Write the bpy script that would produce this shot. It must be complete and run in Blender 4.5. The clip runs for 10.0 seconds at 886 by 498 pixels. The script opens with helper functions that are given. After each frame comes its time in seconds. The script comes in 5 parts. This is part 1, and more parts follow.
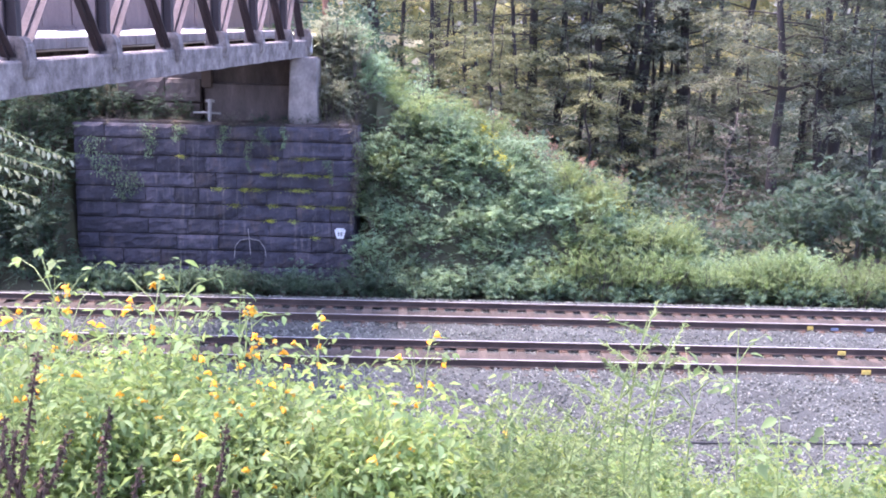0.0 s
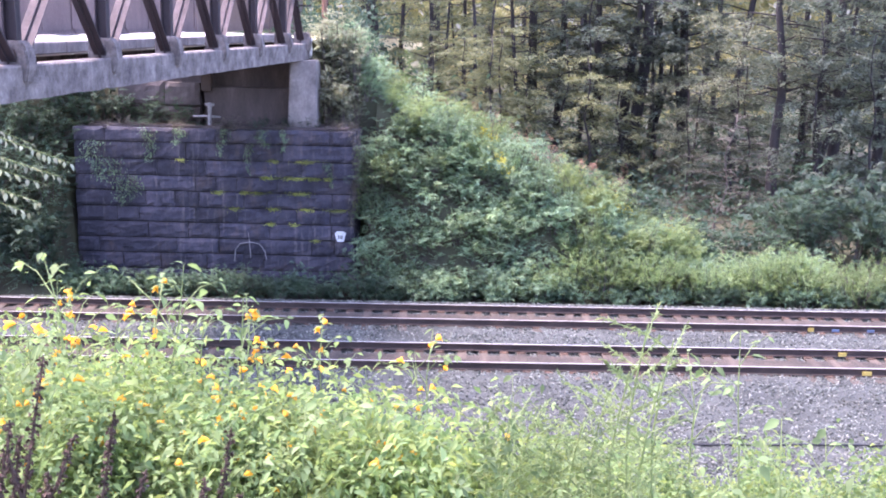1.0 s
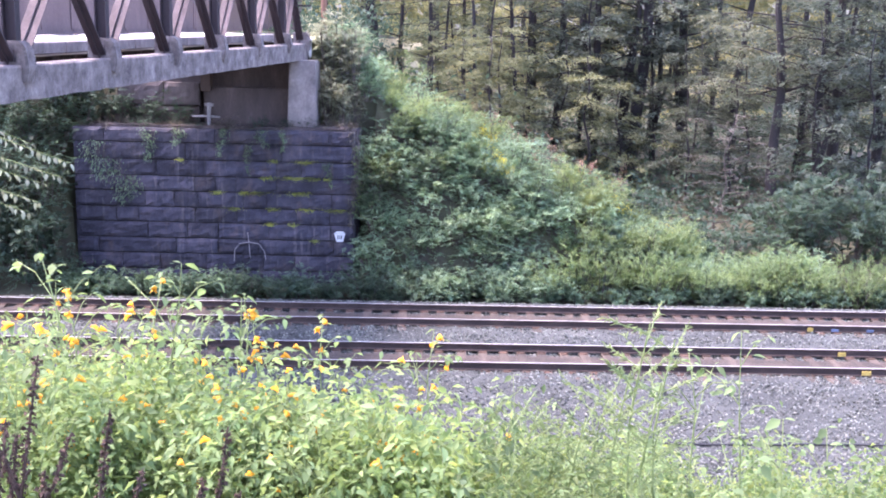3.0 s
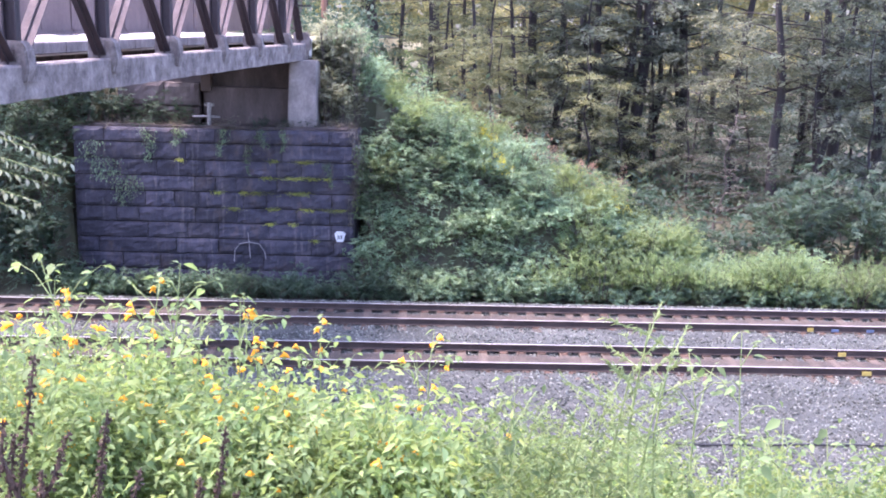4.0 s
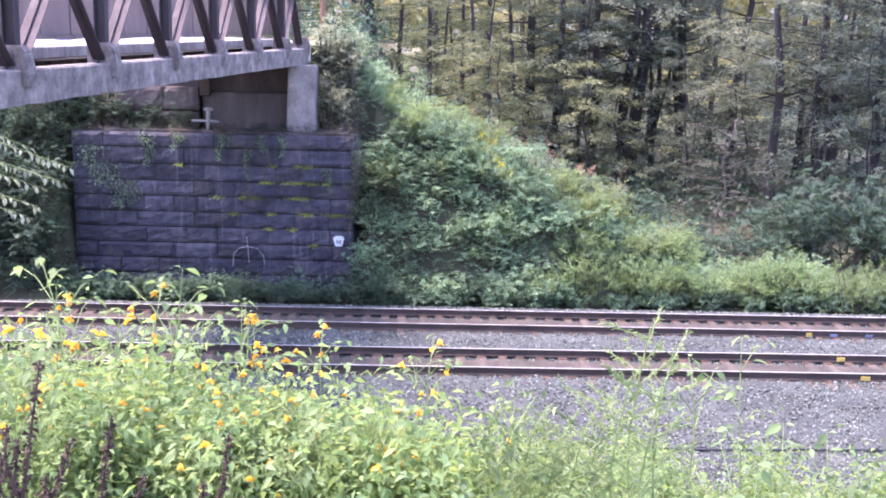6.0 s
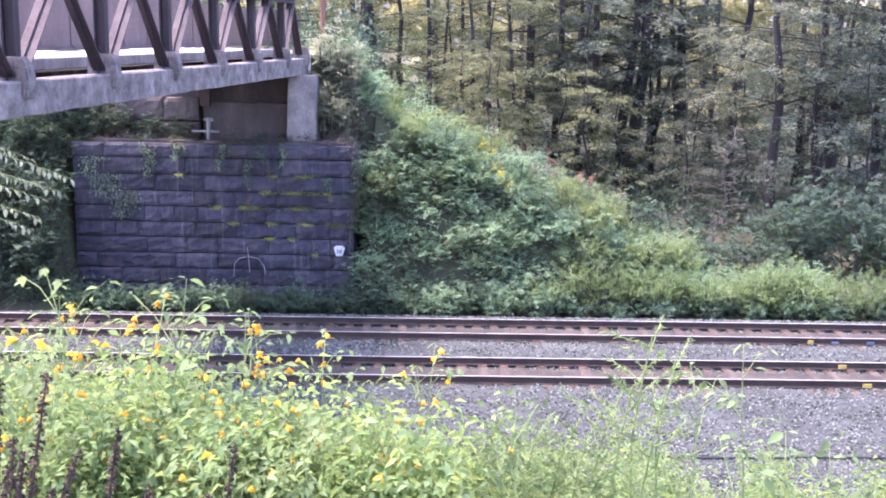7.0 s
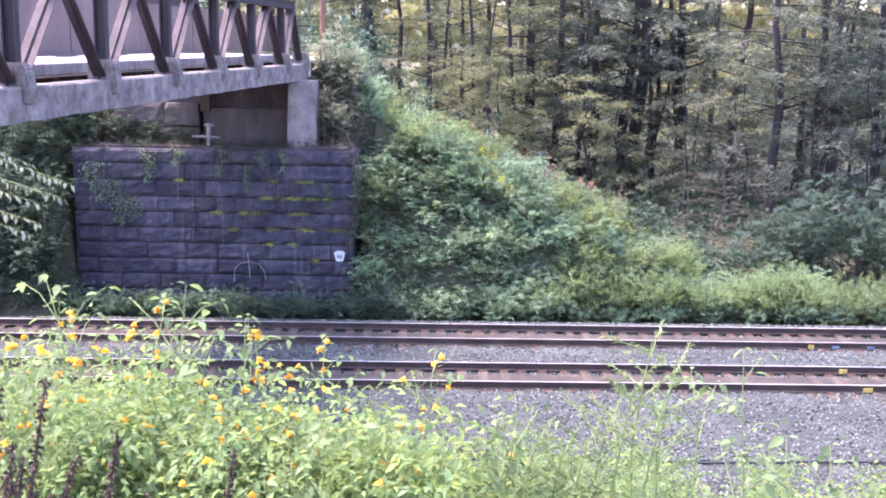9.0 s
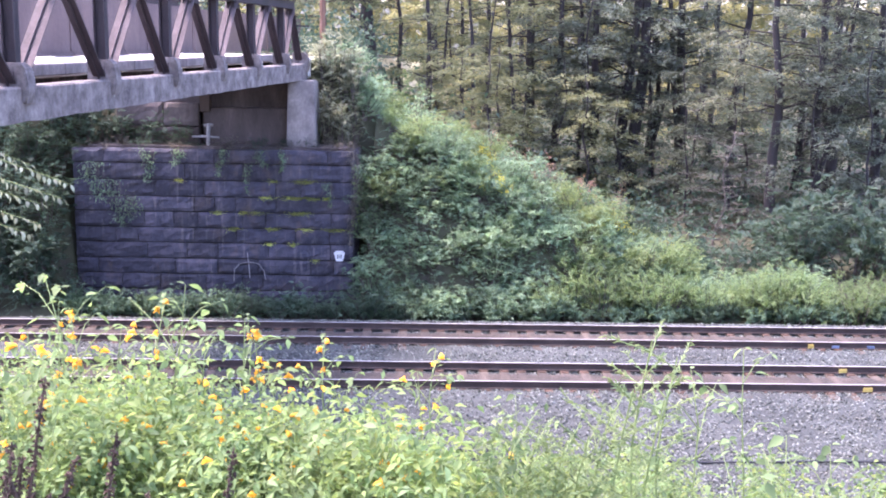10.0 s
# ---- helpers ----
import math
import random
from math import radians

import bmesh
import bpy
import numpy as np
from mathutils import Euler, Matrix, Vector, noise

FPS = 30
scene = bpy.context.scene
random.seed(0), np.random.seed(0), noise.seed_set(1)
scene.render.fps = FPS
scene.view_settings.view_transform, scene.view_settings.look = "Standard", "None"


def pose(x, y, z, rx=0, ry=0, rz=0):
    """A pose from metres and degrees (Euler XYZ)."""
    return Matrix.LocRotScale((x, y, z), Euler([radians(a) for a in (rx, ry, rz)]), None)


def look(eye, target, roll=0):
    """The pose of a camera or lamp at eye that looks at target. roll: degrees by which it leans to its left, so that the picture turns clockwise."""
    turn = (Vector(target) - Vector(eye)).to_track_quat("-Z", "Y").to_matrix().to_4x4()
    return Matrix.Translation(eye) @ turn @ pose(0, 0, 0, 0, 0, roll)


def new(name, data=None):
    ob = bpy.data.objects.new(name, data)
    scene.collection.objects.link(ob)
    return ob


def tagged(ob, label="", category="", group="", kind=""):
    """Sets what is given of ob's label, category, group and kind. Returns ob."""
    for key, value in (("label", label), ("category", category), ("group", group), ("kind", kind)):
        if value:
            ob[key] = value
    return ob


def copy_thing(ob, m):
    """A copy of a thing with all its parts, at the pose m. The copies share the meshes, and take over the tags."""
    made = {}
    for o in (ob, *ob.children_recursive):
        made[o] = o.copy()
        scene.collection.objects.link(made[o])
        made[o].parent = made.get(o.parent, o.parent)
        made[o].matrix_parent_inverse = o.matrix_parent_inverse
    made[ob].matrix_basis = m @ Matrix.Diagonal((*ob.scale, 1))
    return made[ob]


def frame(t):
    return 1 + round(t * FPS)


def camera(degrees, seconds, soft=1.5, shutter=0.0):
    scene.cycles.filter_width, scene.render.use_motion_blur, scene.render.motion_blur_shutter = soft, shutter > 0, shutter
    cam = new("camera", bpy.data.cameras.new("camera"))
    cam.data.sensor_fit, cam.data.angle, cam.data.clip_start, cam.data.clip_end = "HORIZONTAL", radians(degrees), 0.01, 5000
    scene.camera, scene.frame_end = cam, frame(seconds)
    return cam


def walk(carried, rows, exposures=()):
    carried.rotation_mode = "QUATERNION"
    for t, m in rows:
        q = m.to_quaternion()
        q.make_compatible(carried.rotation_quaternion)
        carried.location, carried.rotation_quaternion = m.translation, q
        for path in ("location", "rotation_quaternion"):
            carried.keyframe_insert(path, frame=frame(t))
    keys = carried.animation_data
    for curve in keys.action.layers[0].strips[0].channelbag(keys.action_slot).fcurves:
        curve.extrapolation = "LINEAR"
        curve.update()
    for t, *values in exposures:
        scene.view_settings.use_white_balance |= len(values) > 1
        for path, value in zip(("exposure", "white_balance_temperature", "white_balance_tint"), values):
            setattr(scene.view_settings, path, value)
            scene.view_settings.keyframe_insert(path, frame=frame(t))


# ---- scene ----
# ---------------------------------------------------------------- camera and path
EYE_Z = 7.70                      # above the rail heads, which are at z = 0
cam = camera(43.6, 10.0, soft=1.9)
# seconds, pitch down, yaw to the left, roll (degrees), sideways drift (m)
SWAY = [
    (0.0, 11.696, 0.023, 1.525, 0.0135), (0.5, 11.619, 0.026, 1.408, 0.0120), (1.0, 11.557, 0.035, 1.321, 0.0100),
    (1.5, 11.560, 0.029, 1.304, 0.0078), (2.0, 11.563, 0.014, 1.311, 0.0062), (2.5, 11.558, -0.003, 1.308, 0.0052),
    (4.0, 11.552, 0.004, 1.326, 0.0042), (4.5, 11.530, 0.003, 1.348, 0.0044), (5.0, 11.508, -0.005, 1.356, 0.0044),
    (5.5, 11.452, -0.066, 1.421, 0.0028), (7.0, 10.838, -0.021, 1.094, -0.0010), (7.5, 10.622, 0.0, 0.999, 0.0),
    (8.0, 10.577, 0.0, 1.0, 0.0), (8.5, 10.577, 0.0, 1.0, 0.0), (9.0, 10.577, 0.0, 1.0, 0.0),
    (9.5, 10.581, -0.003, 0.991, 0.0), (10.0, 10.587, -0.010, 0.965, 0.0)]


def camera_pose(pitch, yaw, roll, dx):
    p, y = radians(pitch), radians(yaw)
    eye = Vector((dx, 0, EYE_Z))
    return look(eye, eye + 30 * Vector((-math.sin(y) * math.cos(p), math.cos(y) * math.cos(p), -math.sin(p))), roll)


EXPOSURE = [(0.0, 2.97, 6200, 36), (10.0, 2.97, 6200, 36)]
walk(cam, [(t, camera_pose(p, y, r, dx)) for t, p, y, r, dx in SWAY], EXPOSURE)

# ---------------------------------------------------------------- light
SUN_FROM = Vector((-0.42, 0.10, 0.90)).normalized()      # high over the bridge, just behind the wall's face
world = bpy.data.worlds.new("world")
scene.world = world
world.use_nodes = True
wn = world.node_tree
sky = wn.nodes.new("ShaderNodeTexSky")
sky.sky_type, sky.sun_disc = "NISHITA", False
sky.sun_elevation = math.asin(SUN_FROM.z)
sky.sun_rotation = math.atan2(SUN_FROM.x, SUN_FROM.y)
sky.dust_density = 2.5
wn.links.new(sky.outputs[0], wn.nodes["Background"].inputs[0])
wn.nodes["Background"].inputs[1].default_value = 0.15
sun_data = bpy.data.lights.new("sun", "SUN")
sun_data.energy, sun_data.angle, sun_data.color = 1.25, radians(9.0), (1.0, 0.90, 0.74)
sun = new("sun", sun_data)
sun.matrix_world = look(SUN_FROM * 80, (0, 0, 0))
# ---------------------------------------------------------------- materials
def node_mat(name):
    m = bpy.data.materials.new(name)
    m.use_nodes = True
    nt = m.node_tree
    return m, nt, nt.nodes["Principled BSDF"]


def add(nt, kind, **inputs):
    n = nt.nodes.new(kind)
    for k, v in inputs.items():
        n.inputs[k.replace("_", " ")].default_value = v
    return n


def ramp(nt, fac, stops):
    r = nt.nodes.new("ShaderNodeValToRGB")
    el = r.color_ramp.elements
    while len(el) < len(stops):
        el.new(0.5)
    for e, (p, c) in zip(el, stops):
        e.position, e.color = p, (*c, 1)
    nt.links.new(fac, r.inputs[0])
    return r.outputs[0]


def mix(nt, fac, a, b, mode="MIX"):
    n = nt.nodes.new("ShaderNodeMix")
    n.data_type, n.blend_type = "RGBA", mode
    for sock, v in ((n.inputs[0], fac), (n.inputs[6], a), (n.inputs[7], b)):
        if isinstance(v, (int, float)):
            sock.default_value = v
        elif isinstance(v, tuple):
            sock.default_value = (*v, 1)
        else:
            nt.links.new(v, sock)
    return n.outputs[2]


def coords(nt, scale=(1, 1, 1), space="Object"):
    tc = nt.nodes.new("ShaderNodeTexCoord")
    mp = nt.nodes.new("ShaderNodeMapping")
    mp.inputs["Scale"].default_value = scale
    nt.links.new(tc.outputs[space], mp.inputs[0])
    return mp.outputs[0]


def world_coords(nt, scale=(1, 1, 1)):
    g = nt.nodes.new("ShaderNodeNewGeometry")
    mp = nt.nodes.new("ShaderNodeMapping")
    mp.inputs["Scale"].default_value = scale
    nt.links.new(g.outputs["Position"], mp.inputs[0])
    return mp.outputs[0]


def noise_of(nt, vec, scale, detail=6.0, rough=0.65):
    n = add(nt, "ShaderNodeTexNoise", Scale=scale, Detail=detail, Roughness=rough)
    nt.links.new(vec, n.inputs["Vector"])
    return n.outputs[0]


def bump(nt, bsdf, height, strength=0.5, distance=0.02):
    b = add(nt, "ShaderNodeBump", Strength=strength, Distance=distance)
    nt.links.new(height, b.inputs["Height"])
    nt.links.new(b.outputs[0], bsdf.inputs["Normal"])


def object_random(nt):
    return nt.nodes.new("ShaderNodeObjectInfo").outputs["Random"]


def island_random(nt):
    return nt.nodes.new("ShaderNodeNewGeometry").outputs["Random Per Island"]


def leaf_mat(name, dark, mid, light, trans=0.45, rough=0.55, patch=0.5, extra=None, contrast=0.55):
    """Foliage: every leaf its own shade, slower drift from place to place, light coming through."""
    m, nt, b = node_mat(name)
    col = ramp(nt, island_random(nt), [(0.0, dark), (0.55, mid), (1.0, light)] if not extra else [(0.0, dark), (0.4, mid), (0.72, light), (0.76, extra), (1.0, extra)])
    drift, tuft = noise_of(nt, world_coords(nt), patch, 3.0), noise_of(nt, world_coords(nt), patch * 5.0, 3.0)
    col = mix(nt, 1 - contrast, col, mid)
    col = mix(nt, ramp(nt, drift, [(0.35, (0, 0, 0)), (0.65, (0.55, 0.55, 0.55))]), col, tuple(0.5 * (a + c) for a, c in zip(mid, light)))
    col = mix(nt, 0.8, col, ramp(nt, tuft, [(0.3, (0.62, 0.70, 0.74)), (0.52, (1.0, 1.0, 1.0)), (0.75, (1.30, 1.22, 1.0))]), "MULTIPLY")
    hsv = add(nt, "ShaderNodeHueSaturation", Saturation=1.0)
    mr = add(nt, "ShaderNodeMapRange")
    mr.inputs["To Min"].default_value, mr.inputs["To Max"].default_value = 0.62, 1.35
    nt.links.new(object_random(nt), mr.inputs["Value"])
    nt.links.new(mr.outputs[0], hsv.inputs["Value"])
    nt.links.new(col, hsv.inputs["Color"])
    col = hsv.outputs[0]
    nt.links.new(col, b.inputs["Base Color"])
    b.inputs["Roughness"].default_value = rough
    b.inputs["Specular IOR Level"].default_value = 0.25 if rough < 0.7 else 0.12
    tr = nt.nodes.new("ShaderNodeBsdfTranslucent")
    nt.links.new(mix(nt, 0.5, col, (1.0, 1.0, 0.55), "MULTIPLY"), tr.inputs[0])
    ms = nt.nodes.new("ShaderNodeMixShader")
    ms.inputs[0].default_value = trans
    nt.links.new(b.outputs[0], ms.inputs[1])
    nt.links.new(tr.outputs[0], ms.inputs[2])
    nt.links.new(ms.outputs[0], nt.nodes["Material Output"].inputs[0])
    return m


def rough_mat(name, stops, scale=3.0, fine=30.0, rough=0.85, relief=0.4, depth=0.02, metal=0.0, stretch=(1, 1, 1), vary=0.0, space="world"):
    """Mottled solid: coarse stains by a ramp, fine grain, matching relief, a shade of its own per piece."""
    m, nt, b = node_mat(name)
    vec = world_coords(nt, stretch) if space == "world" else coords(nt, stretch)
    big, small = noise_of(nt, vec, scale, 6.0), noise_of(nt, vec, fine, 4.0)
    col = ramp(nt, big, stops)
    col = mix(nt, 0.55, col, ramp(nt, small, [(0.3, (0.45, 0.45, 0.45)), (0.7, (1.0, 1.0, 1.0))]), "MULTIPLY")
    if vary:
        mr = add(nt, "ShaderNodeMapRange")
        mr.inputs["To Min"].default_value, mr.inputs["To Max"].default_value = 1 - vary, 1 + vary
        nt.links.new(object_random(nt), mr.inputs["Value"])
        h = add(nt, "ShaderNodeHueSaturation")
        nt.links.new(mr.outputs[0], h.inputs["Value"])
        nt.links.new(col, h.inputs["Color"])
        col = h.outputs[0]
    nt.links.new(col, b.inputs["Base Color"])
    b.inputs["Roughness"].default_value, b.inputs["Metallic"].default_value = rough, metal
    bump(nt, b, mix(nt, 0.5, big, small), relief, depth)
    return m


M_EARTH = rough_mat("earth", [(0.3, (0.04, 0.035, 0.022)), (0.6, (0.06, 0.065, 0.03)), (0.8, (0.09, 0.085, 0.05))], 1.2, 18)
M_FOULED = rough_mat("rust_stained_ballast", [(0.3, (0.028, 0.022, 0.017)), (0.55, (0.060, 0.045, 0.034)), (0.8, (0.115, 0.087, 0.066))], 1.6, 40, relief=1.0, depth=0.04)
M_BALLAST = rough_mat("ballast_bed", [(0.3, (0.030, 0.034, 0.032)), (0.55, (0.060, 0.067, 0.063)), (0.8, (0.110, 0.118, 0.110))], 0.7, 34, relief=1.0, depth=0.05)


def stone_mat():
    """Broken stone: every piece its own grey, a drift from bluish to brown along the line."""
    m, nt, b = node_mat("ballast_stone")
    col = ramp(nt, island_random(nt), [(0.0, (0.026, 0.031, 0.028)), (0.45, (0.076, 0.088, 0.080)), (0.8, (0.145, 0.162, 0.148)), (1.0, (0.235, 0.255, 0.232))])
    drift = noise_of(nt, world_coords(nt, (0.4, 1.2, 1)), 0.8, 4.0)
    col = mix(nt, ramp(nt, drift, [(0.4, (0, 0, 0)), (0.7, (0.6, 0.6, 0.6))]), col, mix(nt, 0.8, col, (1.0, 0.86, 0.76), "MULTIPLY"))
    nt.links.new(col, b.inputs["Base Color"])
    b.inputs["Roughness"].default_value = 0.8
    return m


M_STONE = stone_mat()
M_TIE = rough_mat("tie_timber", [(0.3, (0.040, 0.031, 0.024)), (0.55, (0.082, 0.062, 0.046)), (0.8, (0.135, 0.102, 0.076))], 2.2, 24, stretch=(6, 0.7, 6), vary=0.35, relief=0.6)
M_RAIL = rough_mat("rusty_rail", [(0.3, (0.045, 0.031, 0.027)), (0.6, (0.082, 0.057, 0.048)), (0.8, (0.14, 0.088, 0.064))], 1.5, 40, rough=0.8, metal=0.1)
# Worn bright head; the glint of the sky is put into its pale colour
M_RAILTOP = rough_mat("polished_rail_head", [(0.3, (0.40, 0.39, 0.39)), (0.8, (0.56, 0.55, 0.55))], 1.5, 60, rough=0.5, metal=0.35, relief=0.05)
M_PLATE = rough_mat("tie_plate_rust", [(0.3, (0.060, 0.036, 0.026)), (0.7, (0.13, 0.074, 0.050))], 5, 60, metal=0.1, vary=0.3)
M_CONCRETE = rough_mat("weathered_concrete", [(0.28, (0.10, 0.086, 0.086)), (0.46, (0.21, 0.186, 0.184)), (0.70, (0.37, 0.333, 0.32))], 1.4, 22, stretch=(1, 1, 0.7), relief=0.6, depth=0.03)
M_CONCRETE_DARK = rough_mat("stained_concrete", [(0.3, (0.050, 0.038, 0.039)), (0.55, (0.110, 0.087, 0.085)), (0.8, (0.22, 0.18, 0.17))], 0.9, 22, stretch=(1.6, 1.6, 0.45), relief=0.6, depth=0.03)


def fascia_mat():
    """Old exposed concrete: blotches, dark damp runs, pale pits where the face has spalled."""
    m, nt, b = node_mat("spalled_concrete")
    vec = world_coords(nt)
    big, small = noise_of(nt, vec, 2.6, 9.0, 0.75), noise_of(nt, vec, 60.0, 4.0)
    col = ramp(nt, big, [(0.32, (0.070, 0.057, 0.055)), (0.45, (0.16, 0.135, 0.130)), (0.58, (0.27, 0.235, 0.222)), (0.74, (0.46, 0.41, 0.38))])
    run = noise_of(nt, world_coords(nt, (3.2, 3.2, 0.35)), 1.0, 5.0)
    col = mix(nt, ramp(nt, run, [(0.54, (0, 0, 0)), (0.74, (0.4, 0.4, 0.4))]), col, (0.085, 0.074, 0.068))
    pit = noise_of(nt, vec, 9.0, 6.0, 0.75)
    col = mix(nt, ramp(nt, pit, [(0.64, (0, 0, 0)), (0.70, (0.8, 0.8, 0.8))]), col, (0.62, 0.59, 0.55))
    col = mix(nt, 0.5, col, ramp(nt, small, [(0.3, (0.5, 0.5, 0.5)), (0.7, (1.0, 1.0, 1.0))]), "MULTIPLY")
    nt.links.new(col, b.inputs["Base Color"])
    b.inputs["Roughness"].default_value = 0.9
    bump(nt, b, mix(nt, 0.5, pit, small), 1.0, 0.04)
    return m


M_FASCIA = fascia_mat()
M_DECK = rough_mat("road_surface", [(0.3, (0.62, 0.60, 0.58)), (0.7, (0.78, 0.76, 0.73))], 1.0, 30)
M_STEEL = rough_mat("brown_painted_steel", [(0.3, (0.020, 0.014, 0.018)), (0.6, (0.040, 0.027, 0.032)), (0.8, (0.075, 0.052, 0.052))], 1.6, 30, rough=0.75, relief=0.25)
M_PANEL = rough_mat("rusted_sheet", [(0.3, (0.088, 0.060, 0.061)), (0.55, (0.128, 0.093, 0.093)), (0.8, (0.20, 0.140, 0.126))], 0.9, 26, rough=0.8, relief=0.3, stretch=(1, 1, 0.5))
# Lighter steel copy: sky light on one run of diagonals put into colour
M_STEEL_LIT = rough_mat("sky_lit_steel", [(0.3, (0.075, 0.056, 0.060)), (0.6, (0.12, 0.094, 0.098)), (0.8, (0.18, 0.145, 0.145))], 2.2, 30, rough=0.85, relief=0.25, stretch=(1, 1, 0.5))


def block_mat():
    """Soot-black sandstone: blotches, run-down pale streaks, a shade of its own per block."""
    m, nt, b = node_mat("sooty_stone")
    vec = world_coords(nt)
    big, small = noise_of(nt, vec, 1.4, 7.0, 0.65), noise_of(nt, vec, 17.0, 5.0)
    col = ramp(nt, big, [(0.3, (0.020, 0.021, 0.034)), (0.50, (0.042, 0.041, 0.062)), (0.66, (0.076, 0.068, 0.088)), (0.80, (0.17, 0.125, 0.10))])
    run = noise_of(nt, world_coords(nt, (7.0, 7.0, 0.45)), 1.0, 3.0)
    col = mix(nt, ramp(nt, run, [(0.56, (0, 0, 0)), (0.74, (0.6, 0.6, 0.6))]), col, (0.17, 0.150, 0.150))
    rust = noise_of(nt, world_coords(nt, (1.6, 1.6, 0.9)), 1.3, 6.0)
    col = mix(nt, ramp(nt, rust, [(0.55, (0, 0, 0)), (0.72, (0.7, 0.7, 0.7))]), col, (0.115, 0.082, 0.072))
    col = mix(nt, 0.6, col, ramp(nt, small, [(0.3, (0.4, 0.4, 0.4)), (0.7, (1.0, 1.0, 1.0))]), "MULTIPLY")
    mr = add(nt, "ShaderNodeMapRange")
    mr.inputs["To Min"].default_value, mr.inputs["To Max"].default_value = 0.85, 1.45
    nt.links.new(object_random(nt), mr.inputs["Value"])
    h = add(nt, "ShaderNodeHueSaturation")
    nt.links.new(mr.outputs[0], h.inputs["Value"])
    nt.links.new(col, h.inputs["Color"])
    nt.links.new(h.outputs[0], b.inputs["Base Color"])
    b.inputs["Roughness"].default_value = 0.8
    bump(nt, b, mix(nt, 0.6, big, small), 1.0, 0.05)
    return m


M_BLOCK = block_mat()
M_MORTAR = rough_mat("joint_shadow", [(0.3, (0.010, 0.010, 0.013)), (0.7, (0.026, 0.024, 0.028))], 3, 30)
M_BARK = rough_mat("bark", [(0.3, (0.020, 0.017, 0.019)), (0.6, (0.040, 0.034, 0.036)), (0.8, (0.072, 0.061, 0.062))], 3, 20, stretch=(3, 3, 0.6), relief=0.9, depth=0.05)
M_POLE = rough_mat("creosoted_pole", [(0.3, (0.13, 0.065, 0.045)), (0.7, (0.26, 0.14, 0.10))], 2, 30, stretch=(4, 4, 0.4))
M_STEM = rough_mat("green_stem", [(0.3, (0.12, 0.18, 0.05)), (0.7, (0.25, 0.32, 0.11))], 8, 60, rough=0.6)
M_TWIG = rough_mat("twig", [(0.3, (0.06, 0.05, 0.043)), (0.7, (0.145, 0.126, 0.112))], 5, 40)
M_HERB = leaf_mat("herb_leaf", (0.125, 0.205, 0.080), (0.185, 0.275, 0.112), (0.255, 0.34, 0.165), 0.55, extra=(0.32, 0.375, 0.11), contrast=0.75)
M_HEDGE = leaf_mat("hedge_leaf", (0.105, 0.170, 0.076), (0.165, 0.245, 0.112), (0.265, 0.335, 0.160), 0.45)
M_RUST = leaf_mat("rusty_seed_head", (0.16, 0.085, 0.065), (0.25, 0.14, 0.105), (0.36, 0.24, 0.18), 0.25)
# Dark leaf: the shade of thickets and wood floor is put into it
M_SHRUB = leaf_mat("dark_shaded_leaf", (0.030, 0.060, 0.045), (0.057, 0.098, 0.072), (0.098, 0.145, 0.100), 0.4)
M_SLOPE = leaf_mat("slope_leaf", (0.098, 0.186, 0.124), (0.178, 0.286, 0.184), (0.305, 0.392, 0.238), 0.42)
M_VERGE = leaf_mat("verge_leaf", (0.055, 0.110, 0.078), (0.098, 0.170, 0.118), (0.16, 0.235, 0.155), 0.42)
M_MEADOW = leaf_mat("meadow_leaf", (0.115, 0.180, 0.088), (0.185, 0.260, 0.125), (0.315, 0.365, 0.160), 0.45)
# Dull tone: haze and shade of the wood put into the leaf colour
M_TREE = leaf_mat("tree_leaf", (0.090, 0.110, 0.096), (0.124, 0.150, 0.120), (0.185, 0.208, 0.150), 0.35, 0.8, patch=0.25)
# Lit copy of the tree leaf: sunlight put into a warm olive
M_TREE_LIT = leaf_mat("lit_tree_leaf", (0.118, 0.140, 0.088), (0.178, 0.198, 0.120), (0.282, 0.290, 0.162), 0.4, 0.8, patch=0.25)
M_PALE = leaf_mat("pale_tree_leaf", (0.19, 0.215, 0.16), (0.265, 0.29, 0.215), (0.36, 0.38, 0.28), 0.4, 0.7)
# Bright yellow-green tone; sunlight on the far trees is put into it
M_FARTREE = leaf_mat("far_sunlit_leaf", (0.22, 0.22, 0.12), (0.32, 0.31, 0.16), (0.44, 0.41, 0.22), 0.55)
M_DEAD = leaf_mat("withered_leaf", (0.072, 0.068, 0.056), (0.115, 0.106, 0.090), (0.20, 0.19, 0.16), 0.25)
M_GOLD = leaf_mat("goldenrod_bloom", (0.50, 0.44, 0.03), (0.66, 0.58, 0.05), (0.80, 0.70, 0.09), 0.3)
M_PETAL = leaf_mat("orange_petal", (0.88, 0.34, 0.02), (0.92, 0.45, 0.04), (0.95, 0.60, 0.09), 0.4)
M_SEED = rough_mat("brown_seed", [(0.3, (0.042, 0.026, 0.020)), (0.7, (0.115, 0.068, 0.048))], 20, 120)
M_WHITE = rough_mat("white_enamel", [(0.3, (0.70, 0.72, 0.74)), (0.7, (0.85, 0.86, 0.88))], 4, 40, rough=0.4, relief=0.1)
M_INK = rough_mat("dark_lettering", [(0.3, (0.04, 0.04, 0.05)), (0.7, (0.08, 0.08, 0.09))], 8, 60)
M_YELLOW = rough_mat("yellow_paint", [(0.3, (0.50, 0.36, 0.08)), (0.7, (0.70, 0.54, 0.14))], 5, 40, rough=0.6)
M_BLUE = rough_mat("blue_paint", [(0.3, (0.10, 0.14, 0.22)), (0.7, (0.16, 0.22, 0.34))], 5, 40, rough=0.6)
